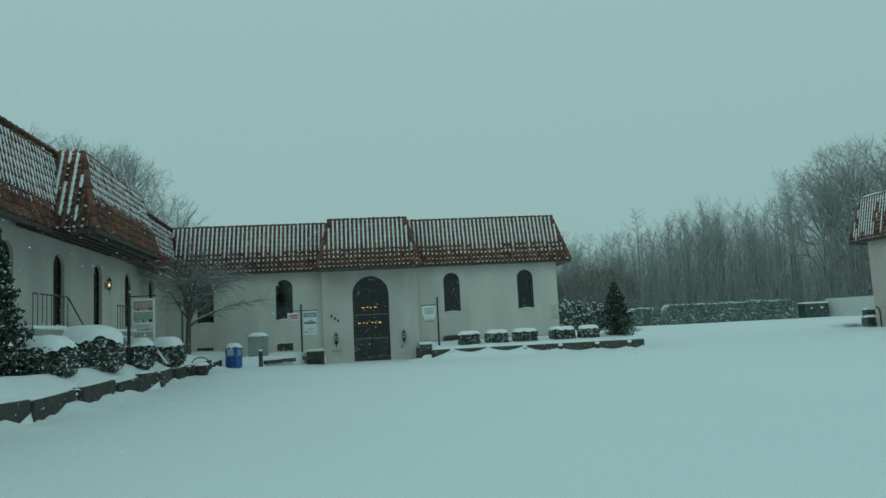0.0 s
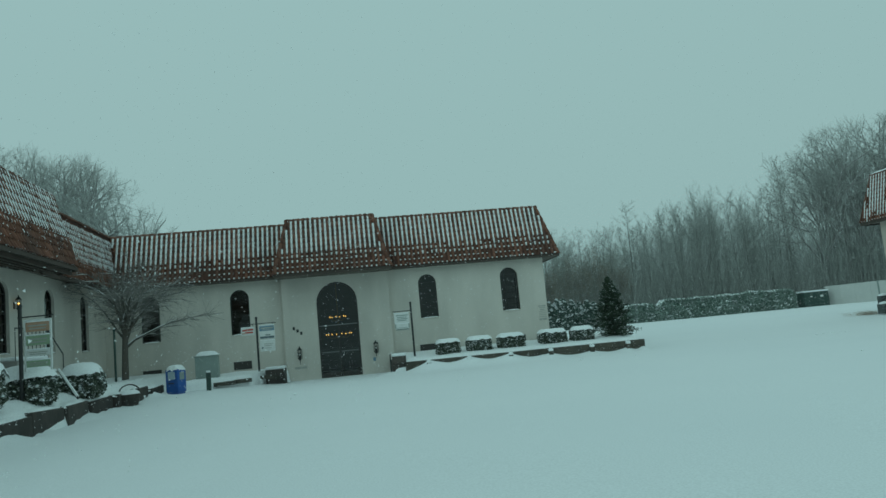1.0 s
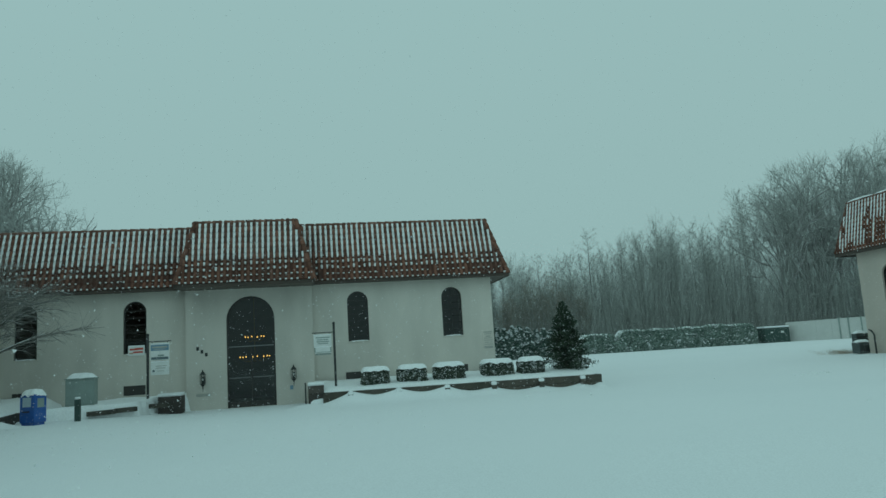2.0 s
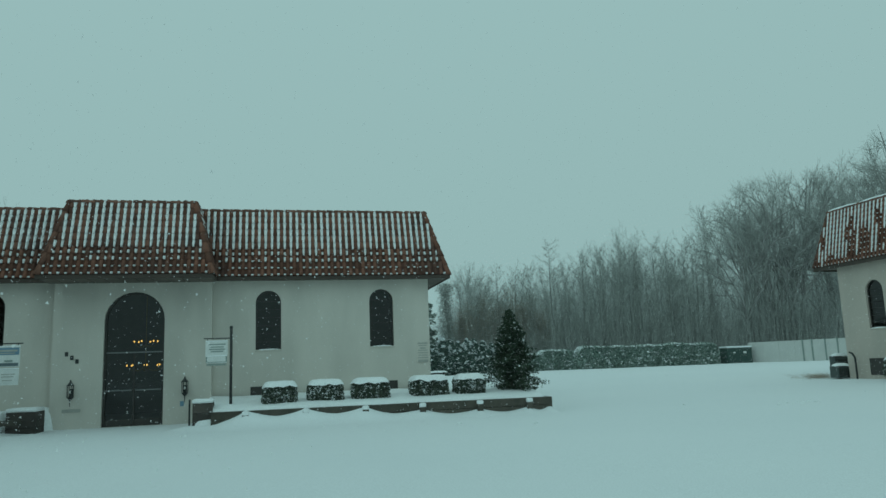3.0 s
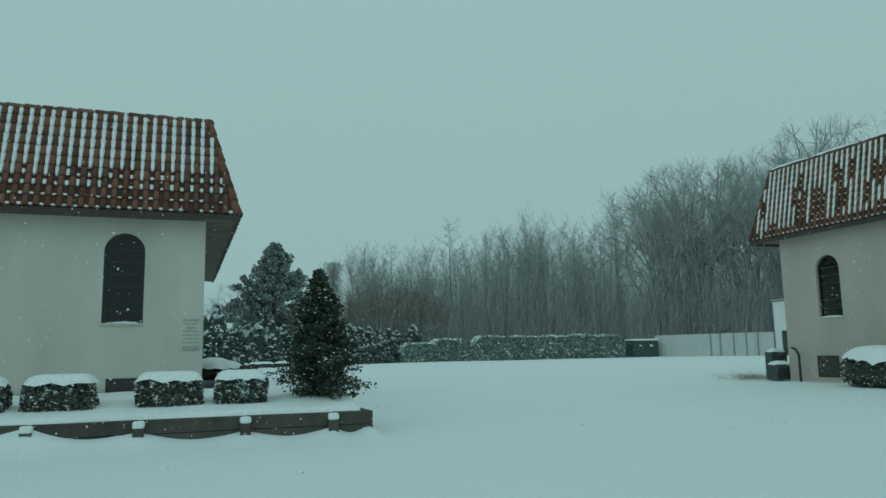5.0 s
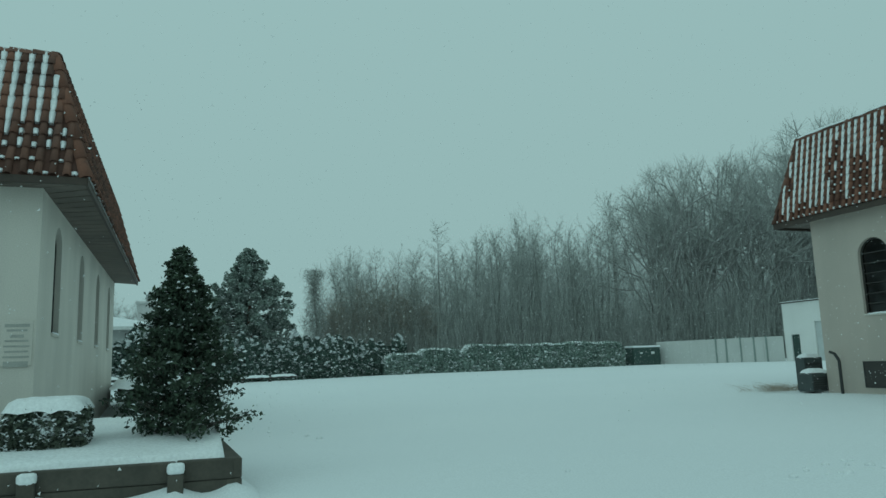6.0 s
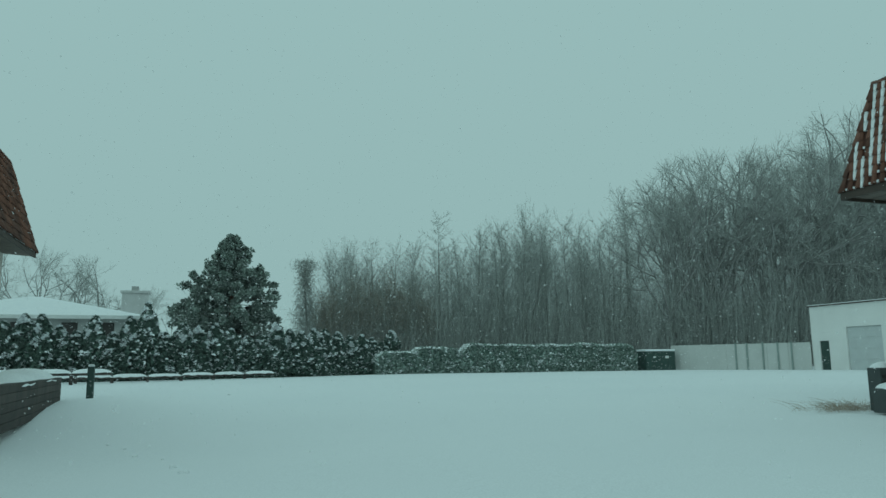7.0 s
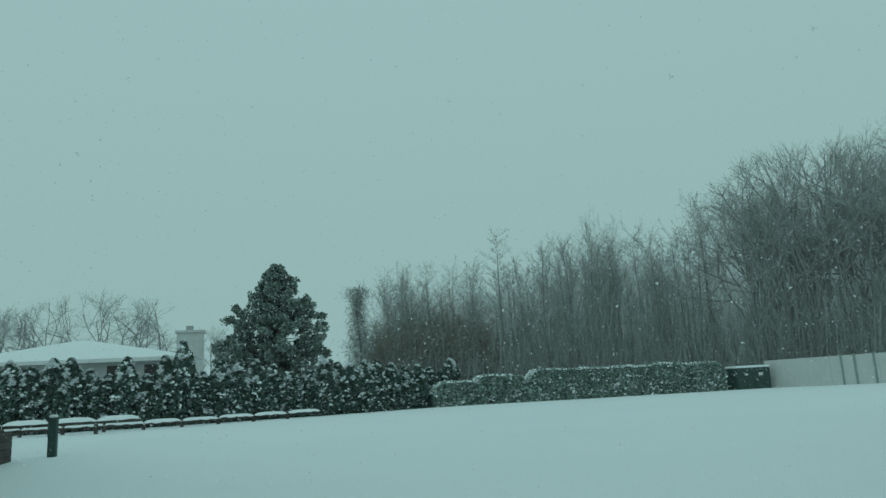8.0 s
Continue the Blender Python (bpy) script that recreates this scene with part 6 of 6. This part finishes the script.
def pole_tree(name, m, h, label, seed, group, low=0.3, spread=0.15, rise=1.1, limbs=46, lean=0.02):
    """A slender woodland tree: a long straight stem, and from part-way up steep branches with fine twigs."""
    rs = np.random.default_rng(seed)
    ob = thing(name, m, label, "tree", group)
    stem, p = [], np.array([0.0, 0.0, -0.3])
    way_ = np.array([rs.normal() * lean, rs.normal() * lean, 1.0])
    joints = [p]
    for k in range(9):
        way_ = way_ + np.array([rs.normal() * 0.03, rs.normal() * 0.03, 0])
        q = p + way_ / np.linalg.norm(way_) * (h * 0.97 + 0.3) / 9
        r = 0.0115 * h
        stem.append((p, q, r * (1 - k / 9.4), r * (1 - (k + 1) / 9.4)))
        joints.append(q)
        p = q
    arms, ta, te = [], [], []
    for k in range(limbs):
        t = low + (1 - low) * (k + rs.random()) / limbs
        f = t * 9
        i = min(8, int(f))
        o = joints[i] + (joints[i + 1] - joints[i]) * (f - i)
        a = k * 2.39996 + rs.normal() * 0.5
        ln = h * spread * (1.25 - t) ** 0.8 * rs.uniform(0.6, 1.35) * min(1.0, 0.45 + (t - low) * 3)
        d = np.array([math.cos(a), math.sin(a), rise * rs.uniform(0.5, 1.5)])
        d /= np.linalg.norm(d)
        for c in range(3):
            d = d + rs.normal(size=3) * 0.14 + np.array([0, 0, 0.1])
            d /= np.linalg.norm(d)
            q = o + d * ln / 3
            w = 0.0022 * h * (1.3 - t) * (1 - c * 0.28)
            arms.append((o, q, w, w * 0.75))
            for g in range(5):
                e = d + rs.normal(size=3) * 0.55 + np.array([0, 0, 0.15])
                e /= np.linalg.norm(e)
                u = o + (q - o) * rs.random()
                tip = u + e * ln * rs.uniform(0.18, 0.42)
                ta.append(u), te.append(tip)
                for z in range(3):
                    e2 = e + rs.normal(size=3) * 0.5
                    u2 = u + (tip - u) * rs.uniform(0.3, 1.0)
                    ta.append(u2), te.append(u2 + e2 / np.linalg.norm(e2) * ln * rs.uniform(0.08, 0.22))
            o = q
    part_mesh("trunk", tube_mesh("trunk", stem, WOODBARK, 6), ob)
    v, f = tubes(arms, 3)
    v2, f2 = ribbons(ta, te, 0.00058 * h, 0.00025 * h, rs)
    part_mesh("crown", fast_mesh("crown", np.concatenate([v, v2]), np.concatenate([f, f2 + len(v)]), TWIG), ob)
    return ob


protos = []
for k, (low, spread, rise, limbs) in enumerate(((0.36, 0.26, 1.3, 44), (0.3, 0.32, 1.2, 46), (0.44, 0.42, 1.8, 52), (0.5, 0.2, 0.4, 40), (0.22, 0.34, 1.0, 52))):
    protos.append(pole_tree("bare_tree", pose(24 + k * 3, 112, 0.3), 10.0, "slender leafless woodland tree in haze-paled colours", 70 + k, "woodland trees", low, spread, rise, limbs))
bigs = []
for k in range(4):
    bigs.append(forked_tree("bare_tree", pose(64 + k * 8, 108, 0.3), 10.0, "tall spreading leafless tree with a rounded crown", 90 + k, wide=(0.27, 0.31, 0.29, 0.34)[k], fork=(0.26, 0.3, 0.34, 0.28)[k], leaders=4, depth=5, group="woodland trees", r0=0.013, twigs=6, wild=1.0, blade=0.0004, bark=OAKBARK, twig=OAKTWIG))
for row, (y0, n) in enumerate(((107, 34), (112, 28), (119, 20))):
    for k in range(n):
        x = 21 + (k + rng.random()) * (96 / n)
        y = y0 + rng.uniform(-2, 2) - max(0, x - 62) * 0.16
        if x < 26 and row > 1 or x > 62 and row == 1 and k % 2:
            continue
        h = crown_height(32 + (x - 32) * 75 / (y - 30)) * (y - 30) / 75 * rng.uniform(0.7, 0.9)
        src = bigs[int(rng.integers(0, 4))] if x > 67 + row * 3 else protos[int(rng.integers(0, 5))]
        s = h / 9.9
        copy_thing(src, pose(x, y, 0.25, 0, 0, rng.uniform(0, 360)) @ Matrix.Diagonal((s, s, s, 1)))
# trees behind the hall, and faint ones beyond the house
for x, y, h in ((-24.5, 82, 16.5), (-28, 79, 20.5), (-30, 84, 22), (-33, 82, 24), (-35, 86, 24.5), (-41, 86, 26), (-46, 79, 25), (-37.5, 79, 24.5), (-43, 82, 25), (-49, 80, 24.5), (-33, 92, 22), (-39, 94, 25.5), (-29, 80.5, 21.5), (-36, 81, 24.5), (-40, 80, 25), (-32, 79.5, 23), (-44.5, 80, 25.5), (-56, 82, 22), (-63, 86, 20)):
    src = bigs[int(rng.integers(0, 4))]
    s = h * 0.95 / 9.9
    copy_thing(src, pose(x, y, 0.3, 0, 0, rng.uniform(0, 360)) @ Matrix.Diagonal((s, s, s, 1)))
for k in range(18):
    x = -56 + k * 4.0 + rng.uniform(-1.5, 1.5)
    s = rng.uniform(14, 19) / 9.9 * (0.72 if x > -3 else 1.0)
    copy_thing(bigs[k % 4], pose(x, 150 + rng.uniform(-6, 6), 0.3, 0, 0, rng.uniform(0, 360)) @ Matrix.Diagonal((s * 1.1, s * 1.1, s, 1)))

# the trees that stand out along the front of the wood
for x, h, k in ((25.2, 12.2, 4), (27.4, 13.0, 2), (31.4, 14.2, 4), (33.4, 14.6, 1), (39.2, 15.2, 0), (43.6, 16.6, 4), (44.8, 17.2, 1), (48.6, 17.4, 3), (50.6, 17.4, 2), (54.9, 18.0, 1), (57.6, 18.3, 4)):
    s = h * 0.95 / 9.9
    copy_thing(protos[k], pose(x, 104 + 0.7 * math.sin(x * 3), 0.3, 0, 0, x * 77) @ Matrix.Diagonal((s, s, s, 1)))
for x, h, k in ((73.8, 26.8, 3), (81.0, 28.2, 0), (91.0, 31.5, 1), (98.0, 34.6, 2), (105.5, 36.6, 3)):
    s = h / 9.9
    copy_thing(bigs[k], pose(x, 104, 0.3, 0, 0, x * 53) @ Matrix.Diagonal((s, s, s, 1)))
for ob, x, h in ((protos[0], 29.6, 13.6), (protos[3], 36.6, 17.4), (protos[1], 41.2, 15.6), (protos[2], 46.6, 16.8), (protos[4], 52.8, 17.4), (bigs[0], 66.0, 22.2), (bigs[1], 70.5, 26.0), (bigs[2], 77.0, 27.6), (bigs[3], 85.0, 28.8)):
    s = h / 9.9
    ob.matrix_basis = pose(x, 104, 0.3, 0, 0, 70 * x) @ Matrix.Diagonal((s, s, s, 1))

def thicket(x, y, h, r, seed):
    """A dense brown shrub: many stems that fan from the ground and split into fine twigs."""
    rs = np.random.default_rng(seed)
    ob = thing("bare_thicket", pose(x, y, 0.2), "dense brown leafless thicket beside the wood", "shrub", "thickets")
    rows, ta, te = [], [], []
    for k in range(60):
        a = rs.random() * 6.283
        out = r * rs.random() ** 0.7
        p = np.array([math.cos(a) * out * 0.3, math.sin(a) * out * 0.3, 0.0])
        tip = np.array([math.cos(a) * out, math.sin(a) * out, h * (1 - 0.35 * (out / r) ** 2) * rs.uniform(0.7, 1.0)])
        mid = p * 0.3 + tip * 0.5 + np.array([0, 0, 0.08 * h])
        rows += [(p, mid, 0.035, 0.025), (mid, tip, 0.025, 0.006)]
        for c in range(34):
            t = rs.random() ** 0.7
            o = p + (mid - p) * t * 2 if t < 0.5 else mid + (tip - mid) * (t * 2 - 1)
            e = rs.normal(size=3) * 0.6 + np.array([0, 0, 0.7])
            q = o + e / np.linalg.norm(e) * h * rs.uniform(0.05, 0.13)
            ta.append(o), te.append(q)
            for z in range(2):
                e2 = e + rs.normal(size=3) * 0.6
                u = o + (q - o) * rs.uniform(0.3, 1.0)
                ta.append(u), te.append(u + e2 / np.linalg.norm(e2) * h * rs.uniform(0.03, 0.07))
    part_mesh("stem", tube_mesh("stem", rows, WOODBARK, 4), ob)
    v, f = ribbons(ta, te, 0.011, 0.005, rs)
    tagged(part_mesh("brushwood", fast_mesh("brushwood", v, f, VINE), ob), kind="stuff")


for k, (x, y, h, r) in enumerate(((24.6, 103.0, 9.6, 2.4), (27.6, 103.5, 11.0, 2.8), (30.6, 103.0, 11.6, 2.6), (34.0, 104.0, 10.4, 2.6))):
    thicket(x, y, h, r, 130 + k)

# a dead stem, wrapped in a bush of old vine, at the edge of the wood
rs = np.random.default_rng(61)
snag = thing("dead_stem", pose(21.9, 103.5, 0.2), "broken dead stem wrapped in old vine beside the wood", "tree")
stem = [((0, 0, -0.2), (0.2, 0, 5.5), 0.13, 0.11), ((0.2, 0, 5.5), (-0.1, 0, 9.4), 0.11, 0.09), ((-0.1, 0, 9.4), (0.1, 0, 11.9), 0.09, 0.05)]
part_mesh("trunk", tube_mesh("trunk", stem, WOODBARK, 7), snag)
va, ve = [], []
for k in range(3600):
    z = 12.0 * rs.random() ** 0.6
    wide_ = 0.26 + 0.42 * math.exp(-((z - 11.5) / 0.55) ** 2) + 0.75 * (1 - z / 12)
    p = np.array([rs.normal() * wide_, rs.normal() * wide_, z])
    q = p + np.array([rs.normal() * 0.35, rs.normal() * 0.35, rs.normal() * 0.35 - 0.15])
    va.append(p), ve.append(q)
v, f = ribbons(va, ve, 0.02, 0.008, rs)
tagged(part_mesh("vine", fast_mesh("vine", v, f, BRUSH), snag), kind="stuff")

# undergrowth and saplings of the wood
rs = np.random.default_rng(17)
sa, se, wa, wb = [], [], [], []
for k in range(15000):
    x = 19 + 99 * rs.random() ** 1.25
    y = 99.5 + rs.random() * 26 - max(0, x - 62) * 0.17
    h = crown_height(x) * (0.2 + (0.62 if x < 58 else 0.42) * rs.random() ** 1.25)
    if x < 24:
        h *= 0.6
    b0 = np.array([x, y, 0.2])
    tip = b0 + np.array([rs.normal() * 0.12, rs.normal() * 0.12, 1.0]) * h
    mid = (b0 + tip) / 2 + rs.normal(size=3) * np.array([0.05, 0.05, 0.0]) * h
    r = 0.009 + 0.001 * h
    sa.append(b0), se.append(mid), wa.append(r), wb.append(r * 0.7)
    sa.append(mid), se.append(tip), wa.append(r * 0.7), wb.append(0.004)
    for c in range(14):
        t = rs.uniform(0.04, 1.0)
        p = b0 + (mid - b0) * t * 2 if t < 0.5 else mid + (tip - mid) * (t * 2 - 1)
        a = rs.random() * 6.283
        ln = h * rs.uniform(0.06, 0.2)
        q = p + np.array([math.cos(a) * ln * 0.7, math.sin(a) * ln * 0.7, ln * rs.uniform(0.0, 1.1)])
        sa.append(p), se.append(q), wa.append(0.012), wb.append(0.004)
sa, se, wa, wb = np.array(sa), np.array(se), np.array(wa)[:, None], np.array(wb)[:, None]
# the brush beyond x = 58 takes the paler, haze-tinted colour
for pick, m_, lab in ((sa[:, 0] < 58, BRUSH, "dense leafless saplings and brush filling the wood"), (sa[:, 0] >= 58, PALEBRUSH, "haze-paled leafless saplings and brush under the tall trees")):
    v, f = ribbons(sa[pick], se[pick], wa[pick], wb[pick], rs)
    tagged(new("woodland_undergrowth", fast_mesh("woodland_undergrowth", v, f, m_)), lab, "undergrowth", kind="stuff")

# small clods of snow thrown up in the yard
rs = np.random.default_rng(51)
spots = [np.array([8.1, 48.5]) + np.array([3.0, -9.1]) * t + rs.normal(size=2) * 0.1 for t in np.linspace(0, 1, 11)]
spots += [np.array([16.3, 30.6]) + rs.normal(size=2) * np.array([0.5, 0.25]) for k in range(12)]
spots += [np.array([rs.uniform(-6, 24), rs.uniform(12, 60)]) for k in range(28)]
groups = []
for k, q in enumerate(spots):
    if q[0] < 9.5 and q[1] > 32.5 and q[1] < 47:
        continue
    r = rs.uniform(0.025, 0.055)
    groups.append(shift(blob(r * rs.uniform(1, 1.6), r, r * 0.8, k, 0.5, 7, 5), q[0], q[1], ground_height(q[0], q[1]) + r * 0.15))
v, f, idx = join(*groups)
tagged(new("snow_clods", mesh_from("snow_clods", v, f, SNOW_CAP, smooth=True)), "small clods of snow scattered over the yard", "snow", kind="stuff")

# ---- falling snow ----
rs = np.random.default_rng(23)
near = np.stack([rs.uniform(-16, 34, 75000), rs.uniform(1, 60, 75000), 0.3 + 14 * rs.random(75000) ** 1.5], axis=1)
way = np.array([eye for _, eye, _, _ in PATH], float)
line_pts = np.concatenate([way[:-1] + (way[1:] - way[:-1]) * t for t in np.linspace(0, 1, 8)] + [way[-1:]])
gap = np.min(np.linalg.norm(near[:, None, :] - line_pts[None], axis=2), axis=1)
near = near[(gap > 4.0) & ~((near[:, 1] > 36) & (near[:, 0] < 7)) & ~((near[:, 0] > 25.5) & (near[:, 1] < 43)) & (near[:, 0] > -12)]
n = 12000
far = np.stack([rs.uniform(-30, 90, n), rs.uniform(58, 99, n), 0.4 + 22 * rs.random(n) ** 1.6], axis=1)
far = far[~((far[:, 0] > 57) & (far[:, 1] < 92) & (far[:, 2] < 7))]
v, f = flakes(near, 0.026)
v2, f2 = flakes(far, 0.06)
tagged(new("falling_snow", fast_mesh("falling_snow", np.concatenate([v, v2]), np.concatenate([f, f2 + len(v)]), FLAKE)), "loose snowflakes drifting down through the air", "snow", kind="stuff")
